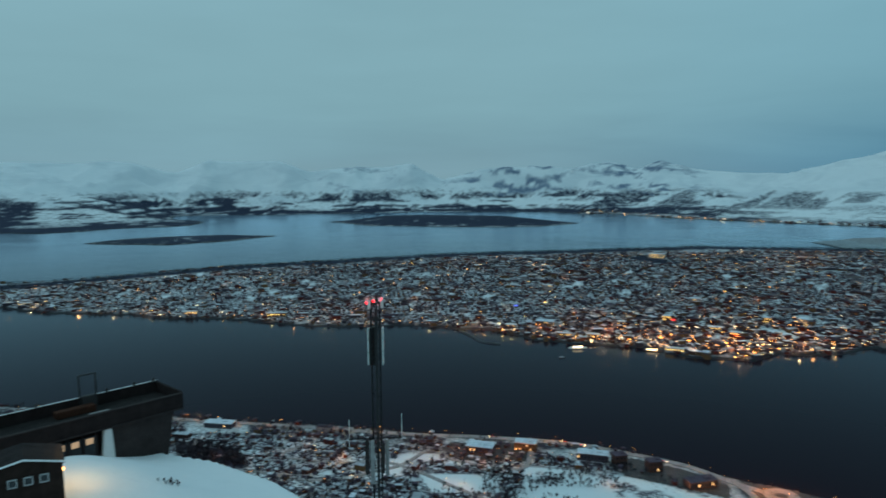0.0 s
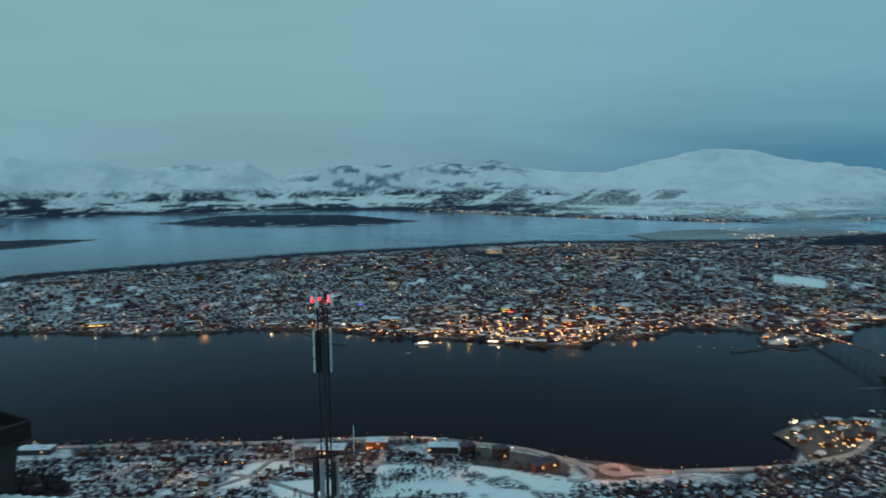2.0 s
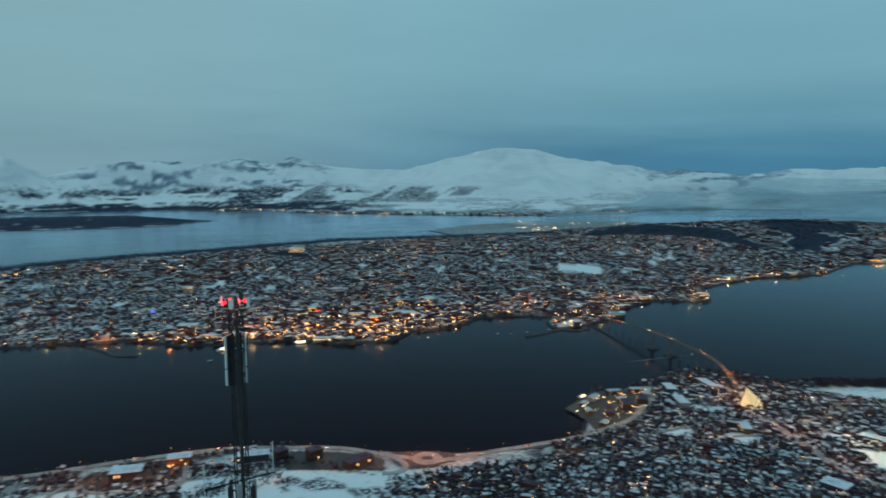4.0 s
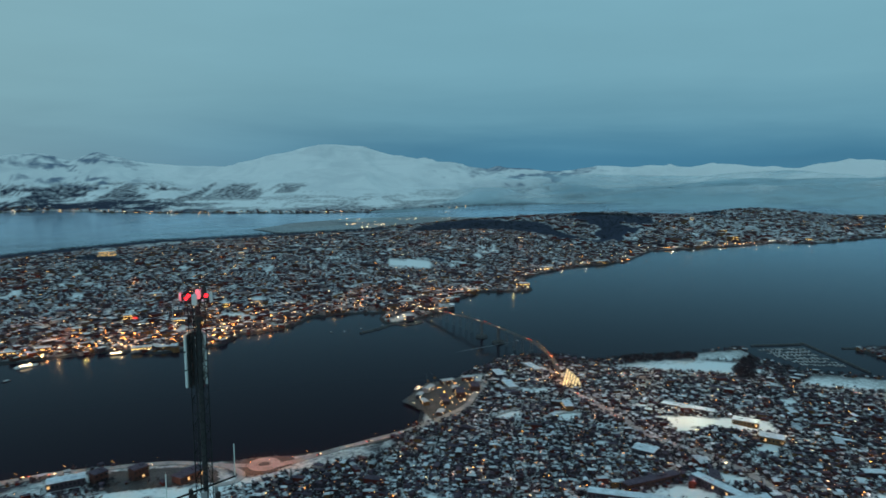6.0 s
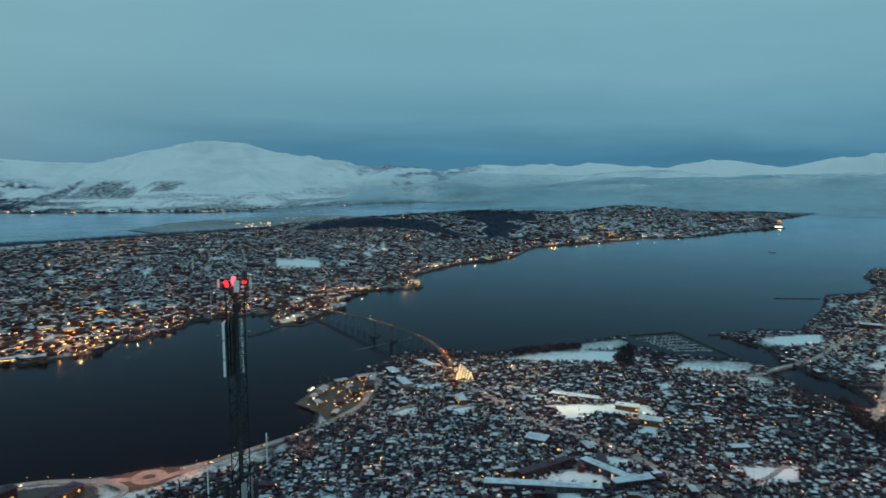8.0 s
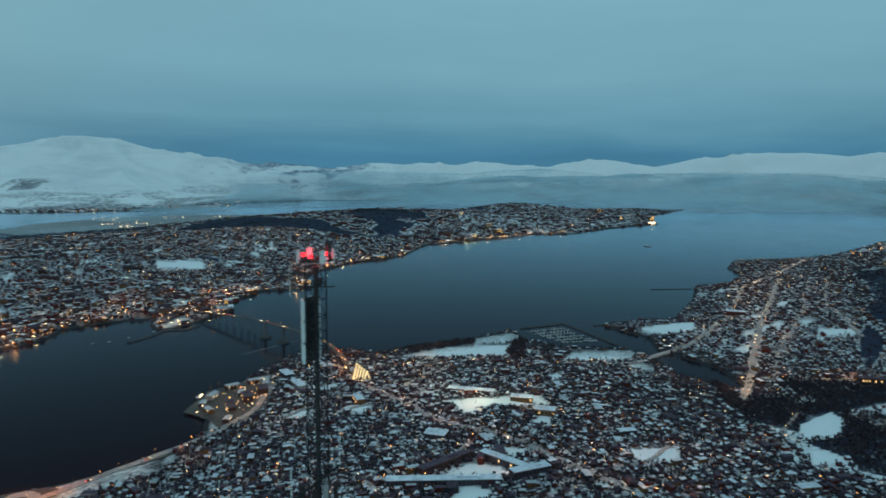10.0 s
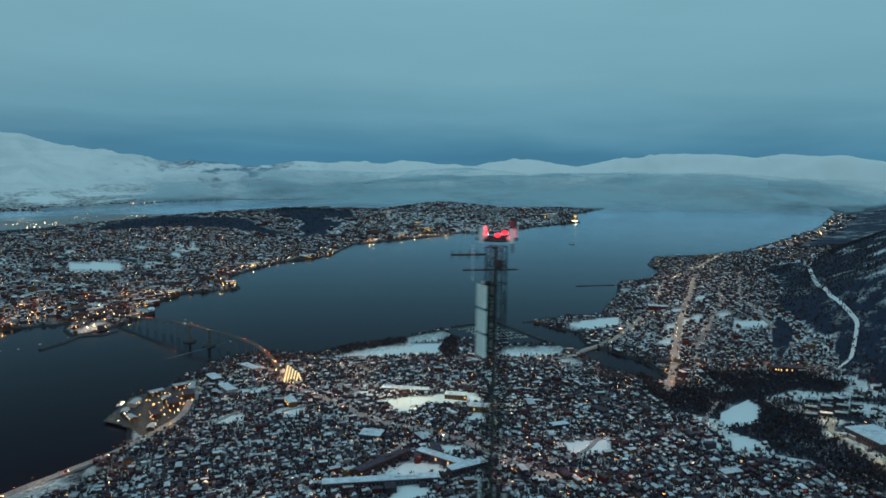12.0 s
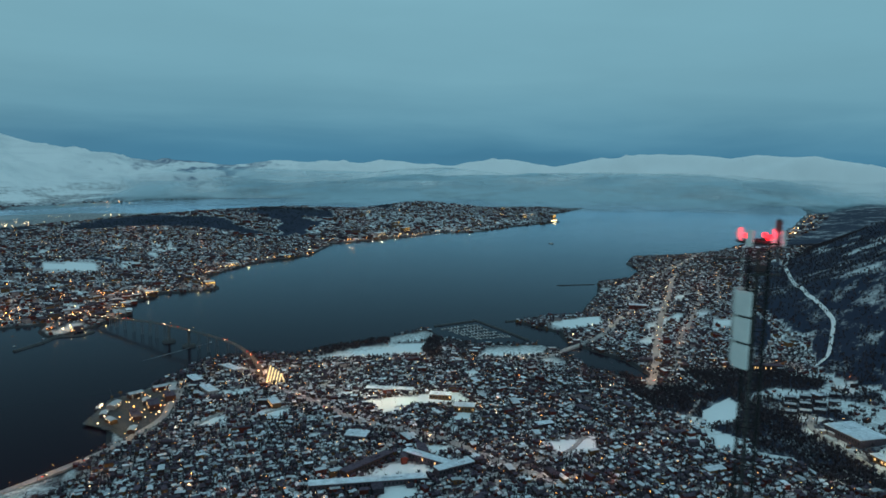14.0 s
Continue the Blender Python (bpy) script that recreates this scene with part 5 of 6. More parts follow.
def build_bridge():
    line = [(642, 768, 5.5), (626, 722, 7.5), (611, 660, 12), (596, 600, 16.5), (582, 555, 18.5), (567, 500, 18.6), (555, 455, 15.5), (534, 420, 12), (514, 398, 9.5), (500, 388, 8.5)]
    c = spline(line, 4.0)
    d = np.gradient(c, axis=0)
    nr = np.stack([-d[:, 1], d[:, 0], 0 * d[:, 0]], -1)
    nr /= np.linalg.norm(nr, axis=1)[:, None]
    br = empty("bridge", *c[0])
    inv = Vector(c[0])
    v, f, n = [], [], len(c)
    prof = ((-2.3, 0.25), (2.3, 0.25), (2.3, -0.3), (1.2, -1.0), (-1.2, -1.0), (-2.3, -0.3))
    for k, (o, dz) in enumerate(prof):
        v.extend(c + nr * o + np.array((0, 0, dz)) - np.array(inv))
    for k in range(6):
        for i in range(n - 1):
            f.append((k * n + i, k * n + i + 1, ((k + 1) % 6) * n + i + 1, ((k + 1) % 6) * n + i))
    deck = new("deck", mesh_from("deck", v, f, [BRIDGE_GREY]))
    deck.parent = br
    v = [tuple(p) for o in (-2.0, 2.0) for p in c + nr * o + np.array((0, 0, 0.29)) - np.array(inv)]
    lane = new("carriageway", mesh_from("carriageway", v, [(i, i + 1, n + i + 1, n + i) for i in range(n - 1)], [ASPHALT]))
    lane.parent = br
    tagged(lane, "dark wet carriageway")
    for s in (-2.2, 2.2):
        bm = bmesh.new()
        pts = [Vector(p) - inv for p in (c + nr * s + np.array((0, 0, 0.8)))]
        for a, b in zip(pts[::2], pts[2::2]):
            rod(bm, a, b, 0.09, 4)
        part("railing", bm, STEEL, br)
    run = 0.0
    for i in range(2, n - 3):
        run += np.linalg.norm(c[i] - c[i - 1])
        main_span = 530 < c[i][1] < 562
        if run < 13 or main_span:
            continue
        run = 0.0
        p = Vector(c[i]) - inv
        bm = bmesh.new()
        for s in (-1.3, 1.3):
            q = p + Vector(nr[i]) * s
            rod(bm, (q.x, q.y, -c[0][2] - 3), (q.x, q.y, p.z - 0.9), 0.30, 6)
        part("pier", bm, BRIDGE_GREY, br)
    for (x, y) in ((583, 562), (577, 530)):
        p = Vector((x, y, 0)) - inv
        bm = box(bmesh.new(), p.x, p.y, p.z + 7.5, 1.6, 3.6, 20, turn=-18, bevel=0.2)
        pier = part("main_pier", bm, BRIDGE_GREY, br)
        bm = bmesh.new()
        bmesh.ops.create_cone(bm, cap_ends=True, segments=14, radius1=8.5, radius2=6.5, depth=4.0, matrix=Matrix.Translation((p.x, p.y, p.z + 0.2)))
        part("pier_base", bm, ROCK, pier, "dark round pier base in the water")
    tagged(br, "slender grey concrete road bridge on many piers", "bridge")
    first = None
    for i in range(3, n - 2, 5):
        side = 1 if (i // 5) % 2 else -1
        m = pose(*(c[i] + nr[i] * 2.4 * side), 0, 0, 60)
        if first is None:
            first = street_lamp_thing()
            first.name = "bridge_lamp"
            first["group"] = "lamps along the bridge"
            first.matrix_basis = m
        else:
            copy_thing(first, m)
    return c, nr


BR_LINE, BR_SIDE = build_bridge()
for k in range(len(BR_LINE) - 3, 4, -5):
    glow_lamp(BR_LINE[k][0] + BR_SIDE[k][0] * 2.4, BR_LINE[k][1] + BR_SIDE[k][1] * 2.4, 4.0, 2600 if BR_LINE[k][1] < 480 else 380, AMBER, 0.30, base=BR_LINE[k][2])


def car_thing(paint, word):
    car = empty("car", 0, 0, 0)
    bm = box(bmesh.new(), 0, 0, 0.45, 2.9, 1.3, 0.55, bevel=0.12)
    box(bm, -0.15, 0, 0.9, 1.6, 1.15, 0.5, bevel=0.15)
    part("body", bm, paint, car)
    for x in (-0.9, 0.9):
        for y in (-0.62, 0.62):
            part("wheel", rod(bmesh.new(), (x, y - 0.08, 0.25), (x, y + 0.08, 0.25), 0.27, 10), BLACK, car)
    for y in (-0.42, 0.42):
        bm = bmesh.new()
        bmesh.ops.create_icosphere(bm, subdivisions=1, radius=0.30, matrix=pose(1.45, y, 0.5))
        part("headlight", bm, LAMP_WHITE, car, "lit white headlight")
        bm = bmesh.new()
        bmesh.ops.create_icosphere(bm, subdivisions=1, radius=0.30, matrix=pose(-1.45, y, 0.55))
        part("tail_light", bm, TAIL, car, "lit red tail light")
    return tagged(car, word + " car with its lights on", "car", "cars on the bridge and the roads")


TAIL = glow("tail_light", (1.0, 0.10, 0.05), 2.5)


def build_cars():
    rng = np.random.RandomState(8)
    kinds = [car_thing(WALLS[3], "dark grey"), car_thing(WHITE_PAINT, "white"), car_thing(WALLS[2], "dark red")]
    used = set()
    lines = [(BR_LINE, 2.0)] + [(np.column_stack([c, np.maximum(land(c[:, 0], c[:, 1])[0], 1.2) + 0.55]), wd / 2) for (wd, c) in ROAD_LINES[:4]]
    for ln, half in lines:
        for i in range(2, len(ln) - 2):
            if rng.rand() > (0.22 if half == 2.0 else 0.16):
                continue
            d = ln[i + 1] - ln[i - 1]
            d = d / np.linalg.norm(d)
            s = 1 if rng.rand() < 0.5 else -1
            p = ln[i] + np.array([d[1], -d[0], 0]) * s * half * 0.45 + np.array((0, 0, 0.28 if half == 2.0 else 0.0))
            a = math.degrees(math.atan2(d[1], d[0])) + (0 if s > 0 else 180)
            k = rng.randint(3)
            if k in used:
                copy_thing(kinds[k], pose(*p, 0, 0, a))
            else:
                kinds[k].matrix_basis = pose(*p, 0, 0, a)
                used.add(k)


build_cars()


# ---------------------------------------------------------------- breakwaters, jetties, boats
def mound(name, label, pts, width, top, mat=ROCK):
    c = spline(pts, 3.0)
    d = np.gradient(c, axis=0)
    nr = np.stack([-d[:, 1], d[:, 0]], -1)
    nr /= np.linalg.norm(nr, axis=1)[:, None]
    rng = np.random.RandomState(len(c))
    prof = ((-1.0, -2.0), (-0.35, top), (0.35, top), (1.0, -2.0))
    v, n, f = [], len(c), []
    for o, z in prof:
        j = rng.uniform(-0.3, 0.3, n)
        q = c + nr * (o * width / 2 + j[:, None])
        v.extend(np.column_stack([q, z + rng.uniform(-0.25, 0.25, n)]))
    for k in range(3):
        for i in range(n - 1):
            f.append((k * n + i, k * n + i + 1, (k + 1) * n + i + 1, (k + 1) * n + i))
    for i in (0, n - 1):
        f.append(tuple(k * n + i for k in range(4)))
    ob = new(name, mesh_from(name, v, f, [mat]))
    return tagged(ob, label, name.replace("_", " "), kind="")


mound("breakwater", "dark rock breakwater of the boat harbour", [(490, 679), (525, 682), (549, 688), (565, 672), (585, 672)], 8, 1.6)
mound("breakwater", "dark rock breakwater bending round a jetty", [(18, 903), (34, 868), (44, 841), (65, 828)], 7, 1.5)
mound("breakwater", "long dark rock breakwater of the marina", [(770, 318), (790, 302), (816, 281)], 6, 1.4)
mound("breakwater", "straight dark rock breakwater of the marina", [(823, 283), (790, 242), (748, 194)], 6, 1.4)
mound("breakwater", "low dark rock spit off the point", [(830, 242), (853, 221), (873, 210)], 8, 1.2)
mound("jetty", "low dark jetty off the far shore", [(1127, 230), (1166, 172)], 3, 0.9)
mound("jetty", "low dark jetty on the point", [(2594, -299), (2643, -385)], 9, 1.6)


def boat_thing(L_, hull, cabin):
    """A small boat: pointed hull, deckhouse, mast."""
    b = empty("boat", 0, 0, 0)
    w = L_ * 0.16
    bm = bmesh.new()
    outline = [(-L_ / 2, -w), (L_ * 0.2, -w), (L_ / 2, 0), (L_ * 0.2, w), (-L_ / 2, w)]
    lo = [bm.verts.new((x * 0.9, y * 0.7, -0.3)) for x, y in outline]
    hi = [bm.verts.new((x, y, L_ * 0.09)) for x, y in outline]
    for i in range(5):
        bm.faces.new((lo[i], lo[(i + 1) % 5], hi[(i + 1) % 5], hi[i]))
    bm.faces.new(hi)
    part("hull", bm, hull, b)
    part("deckhouse", box(bmesh.new(), -L_ * 0.08, 0, L_ * 0.15, L_ * 0.4, w * 1.3, L_ * 0.13, bevel=0.05), cabin, b)
    part("mast", rod(bmesh.new(), (0, 0, L_ * 0.15), (0, 0, L_ * 0.45), 0.05, 5), STEEL, b)
    return tagged(b, "small moored boat with a white deckhouse", "boat", "boats in the harbours")


def build_marina():
    rng = np.random.RandomState(4)
    first = boat_thing(4.2, WALLS[0], WHITE_PAINT)
    done = False
    a, b = np.array((757, 311), float), np.array((807, 278), float)
    e, g = np.array((726, 245), float), np.array((751, 208), float)
    for k in range(6):
        s = (k + 0.7) / 6.6
        p, q = a + (e - a) * s, b + (g - b) * s
        mound("pontoon", "narrow grey floating pontoon of the marina", [tuple(p + (q - p) * 0.04), tuple(p + (q - p) * 0.96)], 1.3, 0.5, CONCRETE)
        n = 11
        for i in range(n):
            for side in (-1, 1):
                if rng.rand() < 0.72:
                    d = (q - p) / np.linalg.norm(q - p)
                    x, y = p + (q - p) * (i + 0.7) / (n + 0.4) + np.array([-d[1], d[0]]) * side * 3.0
                    m = pose(x, y, 0.05, 0, 0, math.degrees(math.atan2(d[1], d[0])) + 90 * side)
                    if done:
                        copy_thing(first, m)
                    else:
                        first.matrix_basis, done = m, True
    for x, y in [(468, 710), (482, 701), (505, 697), (538, 695), (553, 691), (581, 689)]:
        copy_thing(first, pose(x, y, 0.05, 0, 0, rng.uniform(0, 360)))


build_marina()


def ship(name, label, x, y, turn, L_, lit, hull=None):
    s = empty(name, x, y, 0, turn)
    w = L_ * 0.11
    bm = bmesh.new()
    outline = [(-L_ / 2, -w), (L_ * 0.28, -w), (L_ * 0.42, -w * 0.55), (L_ / 2, 0), (L_ * 0.42, w * 0.55), (L_ * 0.28, w), (-L_ / 2, w)]
    n = len(outline)
    lo = [bm.verts.new((px * 0.95, py * 0.85, -0.5)) for px, py in outline]
    hi = [bm.verts.new((px, py, L_ * 0.07)) for px, py in outline]
    for i in range(n):
        bm.faces.new((lo[i], lo[(i + 1) % n], hi[(i + 1) % n], hi[i]))
    bm.faces.new(hi)
    part("hull", bm, hull or WALLS[3], s)
    for k in range(2):
        z = L_ * 0.07 + L_ * 0.04 * (k + 0.5)
        deck = part("deckhouse", box(bmesh.new(), -L_ * 0.04 - k * L_ * 0.03, 0, z, L_ * (0.62 - 0.18 * k), w * (1.7 - 0.3 * k), L_ * 0.04, bevel=0.08), WHITE_PAINT, s)
        if lit:
            for side in (-1, 1):
                bm = box(bmesh.new(), -L_ * 0.04, side * (w * (0.86 - 0.15 * k)), z, L_ * 0.5, 0.12, L_ * 0.016)
                part("window_band", bm, LAMP_WHITE, deck, "lit row of windows")
    part("funnel", box(bmesh.new(), -L_ * 0.22, 0, L_ * 0.19, L_ * 0.07, w * 0.6, L_ * 0.08, bevel=0.1), WALLS[2], s)
    part("mast", rod(bmesh.new(), (L_ * 0.12, 0, L_ * 0.14), (L_ * 0.12, 0, L_ * 0.3), 0.12, 6), STEEL, s)
    return tagged(s, label, "ship")


ship("ferry", "white passenger ferry lying off the quay, lit windows", *(157, 806), 5, 22, True, WHITE_PAINT)
ship("coaster", "dark small working boat near the quay", *(131, 765), 20, 9, False)
ship("coastal_ship", "long ship moored at the lit quay", *(241, 791), -25, 20, True, WALLS[3])
ship("freighter", "dark small ship out on the sound", *(1743, 357), 80, 16, False)
ship("moored_ship", "ship moored at the end of the island, lit", *(2444, 480), 80, 40, True, WALLS[3])
ship("launch", "small fast boat under the bridge", *(600, 520), 62, 5, False, WHITE_PAINT)


def build_wake():
    a, b = np.array((513, 535)), np.array((597, 520))
    d = b - a
    nr = np.array((-d[1], d[0])) / np.linalg.norm(d)
    rng = np.random.RandomState(2)
    v, n = [], 30
    for k in range(n):
        q = a + d * k / (n - 1)
        w = (1.9 - 1.3 * k / (n - 1)) * rng.uniform(0.6, 1.2) * min(1, k / 8)
        v += [(*(q - nr * w), 0.06), (*(q + nr * w), 0.06)]
    f = [(2 * k, 2 * k + 1, 2 * k + 3, 2 * k + 2) for k in range(n - 1)]
    foam = noisy("broken_foam", (0.03, 0.04, 0.05), (0.20, 0.22, 0.24), 0.5)
    tagged(new("boat_wake", mesh_from("boat_wake", v, f, [foam])), "pale streak of foam behind a boat", "wake", kind="stuff")


build_wake()


# ---------------------------------------------------------------- the working quay
def shed_thing(x, y, turn, L_, W_, H_, wall, word):
    """A harbour shed: gabled body, snow-dusted roof, big doors and lamps over them."""
    z = max(height(x, y), 1.5) + 0.4
    s_ = empty("harbour_shed", x, y, z, turn)
    v, fw, fr = house_mesh(L_, W_, H_, W_ * 0.14)
    wl = new("wall", mesh_from("wall", v[:10], fw, [WALLS[wall]]))
    rf = new("roof", mesh_from("roof", v[10:], [tuple(i - 10 for i in q) for q in fr], [ROOF_SNOW]))
    for o in (wl, rf):
        o.parent = s_
    for k in range(max(2, int(L_ / 4))):
        u = (k + 0.5) / max(2, int(L_ / 4)) * L_ - L_ / 2
        for side in (-1, 1):
            d_ = part("door", box(bmesh.new(), u, side * (W_ / 2 + 0.04), H_ * 0.36, 1.6, 0.1, H_ * 0.7), TIMBER if k % 2 else CONCRETE, s_)
            part("door_lamp", box(bmesh.new(), u, side * (W_ / 2 + 0.16), H_ * 0.84, 0.36, 0.2, 0.16, bevel=0.03), LAMP_WHITE, d_, "lit lamp over the door")
    return tagged(s_, word + " harbour shed with big doors and lit lamps", "shed", "sheds on the working quay")


for x, y, turn, L_, W_, H_, wall, word in ((398, 455, 20, 13, 6, 3.4, 0, "pale"), (380, 447, 35, 9, 5, 3.0, 3, "blue-grey"), (424, 458, -20, 12, 6, 3.8, 4, "brown"),
                                           (446, 452, -30, 12, 6, 3.6, 2, "dark red"), (372, 432, 70, 10, 5, 3.0, 1, "ochre"), (415, 438, 48, 9, 6, 3.2, 3, "blue-grey"),
                                           (364, 404, 30, 9, 5, 2.8, 4, "brown"), (445, 438, 50, 11, 5, 3.2, 0, "pale")):
    shed_thing(x, y, turn, L_, W_, H_, wall, word)


def crane_thing(x, y, turn):
    c = empty("harbour_crane", x, y, max(height(x, y), 1.5) + 0.4, turn)
    for sx in (-1, 1):
        for sy in (-1, 1):
            part("leg", rod(bmesh.new(), (1.4 * sx, 1.4 * sy, -0.5), (0.7 * sx, 0.7 * sy, 5.0), 0.14, 6), STEEL, c)
    part("cabin", box(bmesh.new(), 0, 0, 5.7, 1.8, 1.6, 1.4, bevel=0.1), WALLS[1], c)
    part("jib", rod(bmesh.new(), (0.6, 0, 6.0), (6.5, 0, 11.0), 0.18, 6, 0.08), STEEL, c)
    part("stay", rod(bmesh.new(), (-0.6, 0, 8.2), (6.5, 0, 11.0), 0.04, 5), BLACK, c)
    part("post", rod(bmesh.new(), (-0.6, 0, 6.2), (-0.6, 0, 8.3), 0.10, 6), STEEL, c)
    return tagged(c, "tall steel harbour crane on four legs", "crane", "cranes on the working quay")


crane_thing(405, 464, 60)
crane_thing(416, 466, 100)
ship("trawler", "fishing vessel moored at the working quay, deck lit", *(398, 470), 28, 16, True, WALLS[3])


# ---------------------------------------------------------------- the lift station on the hill
def oriented(u0, u1, v0, v1, z0, z1, bevel=0.0):
    """A box in the station's own axes, seen from its near left corner."""
    return box(bmesh.new(), (u0 + u1) / 2, (v0 + v1) / 2, (z0 + z1) / 2, u1 - u0, v1 - v0, z1 - z0, bevel=bevel)


def build_station():
    st = empty("lift_station", -29.2, 49.0, 182.0, 48.2)
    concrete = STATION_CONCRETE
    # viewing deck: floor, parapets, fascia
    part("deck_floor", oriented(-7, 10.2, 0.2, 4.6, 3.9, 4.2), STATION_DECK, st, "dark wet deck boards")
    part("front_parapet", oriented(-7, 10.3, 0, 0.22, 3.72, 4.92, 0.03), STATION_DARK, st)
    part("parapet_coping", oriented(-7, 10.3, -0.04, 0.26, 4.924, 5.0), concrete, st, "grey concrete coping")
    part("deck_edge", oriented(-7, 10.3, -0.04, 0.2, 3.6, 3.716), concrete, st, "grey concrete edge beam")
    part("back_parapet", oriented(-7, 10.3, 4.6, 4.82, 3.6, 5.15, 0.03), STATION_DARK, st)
    part("end_parapet", oriented(10.1, 10.32, 0.222, 4.598, 3.6, 5.1, 0.03), STATION_DARK, st)
    part("snow_rim", oriented(-7, 10.3, 4.64, 4.78, 5.15, 5.18), FRESH_SNOW, st, "thin rim of snow")
    part("bench", oriented(1.5, 4.5, 3.2, 4.0, 4.2, 4.75, 0.05), STATION_RED, st, "reddish timber bench box")
    part("planter", oriented(3.6, 5.2, 2.2, 2.6, 4.2, 4.35, 0.05), CONCRETE, st)
    # solid end under the deck, leaning in towards its foot
    bm = bmesh.new()
    q = [(4.6, 0.5), (9.7, 0.5), (9.7, 4.3), (4.6, 4.3)]
    lo = [bm.verts.new((x - (0.9 if x > 9 else 0), y, -1.5)) for x, y in q]
    hi = [bm.verts.new((x, y, 3.75)) for x, y in q]
    for i in range(4):
        bm.faces.new((lo[i], lo[(i + 1) % 4], hi[(i + 1) % 4], hi[i]))
    bm.faces.new(hi)
    bm.faces.new(lo[::-1])
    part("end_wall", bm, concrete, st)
    # white fin
    bm = bmesh.new()
    q = [(3.4, 0.15), (4.7, 0.15), (4.7, 0.5), (3.4, 0.5)]
    t_ = [(3.85, 0.15), (4.4, 0.15), (4.4, 0.5), (3.85, 0.5)]
    lo = [bm.verts.new((x, y, -1.0)) for x, y in q]
    hi = [bm.verts.new((x, y, 3.5)) for x, y in t_]
    for i in range(4):
        bm.faces.new((lo[i], lo[(i + 1) % 4], hi[(i + 1) % 4], hi[i]))
    bm.faces.new(hi)
    part("fin", bm, WHITE_PAINT, st, "tapered white fin")
    # window bay
    part("back_wall", oriented(-0.4, 4.58, 2.0, 2.2, -1, 3.88), STATION_DARK, st)
    for k in range(4):
        u = 0.1 + k * 1.05
        part("post", oriented(u, u + 0.16, 0.35, 0.5, -1, 3.6), STATION_DARK, st)
        if k < 3:
            pane = part("pane", oriented(u + 0.18, u + 1.08, 0.42, 0.46, 0.4, 3.2), WINDOW_DARK, st)
            part("lit_ceiling", oriented(u + 0.32, u + 0.86, 0.36, 0.41, 2.62, 3.08), ROOM_GLOW, pane, "glowing room lamp behind the pane")
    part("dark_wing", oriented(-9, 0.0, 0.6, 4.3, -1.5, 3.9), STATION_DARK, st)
    # gantry frame on the deck
    for u in (3.6, 4.9):
        part("gantry_post", oriented(u, u + 0.12, 4.3, 4.42, 4.2, 7.0), STEEL, st)
    part("gantry_beam", oriented(3.6, 5.02, 4.3, 4.42, 7.0, 7.12), STEEL, st)
    part("machine_box", oriented(3.75, 4.85, 4.0, 4.45, 4.2, 5.35, 0.05), BLACK, st, "black machine housing")
    for u in (0.5, 5.9, 8.2, 9.9):
        part("deck_lamp", box(bmesh.new(), u, 4.55, 5.3, 0.18, 0.18, 0.4, bevel=0.03), BLACK, st)
    return tagged(st, "dark concrete lift station with a raised viewing deck", "station")


ROOM_GLOW = glow("room_glow", (1.0, 0.72, 0.45), 0.42)
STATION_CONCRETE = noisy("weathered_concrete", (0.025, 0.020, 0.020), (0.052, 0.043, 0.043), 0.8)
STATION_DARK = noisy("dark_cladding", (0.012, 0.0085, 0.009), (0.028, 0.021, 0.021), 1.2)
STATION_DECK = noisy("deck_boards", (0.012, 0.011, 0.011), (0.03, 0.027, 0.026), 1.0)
STATION_RED = noisy("red_timber", (0.035, 0.014, 0.009), (0.075, 0.03, 0.018), 1.5)
build_station()


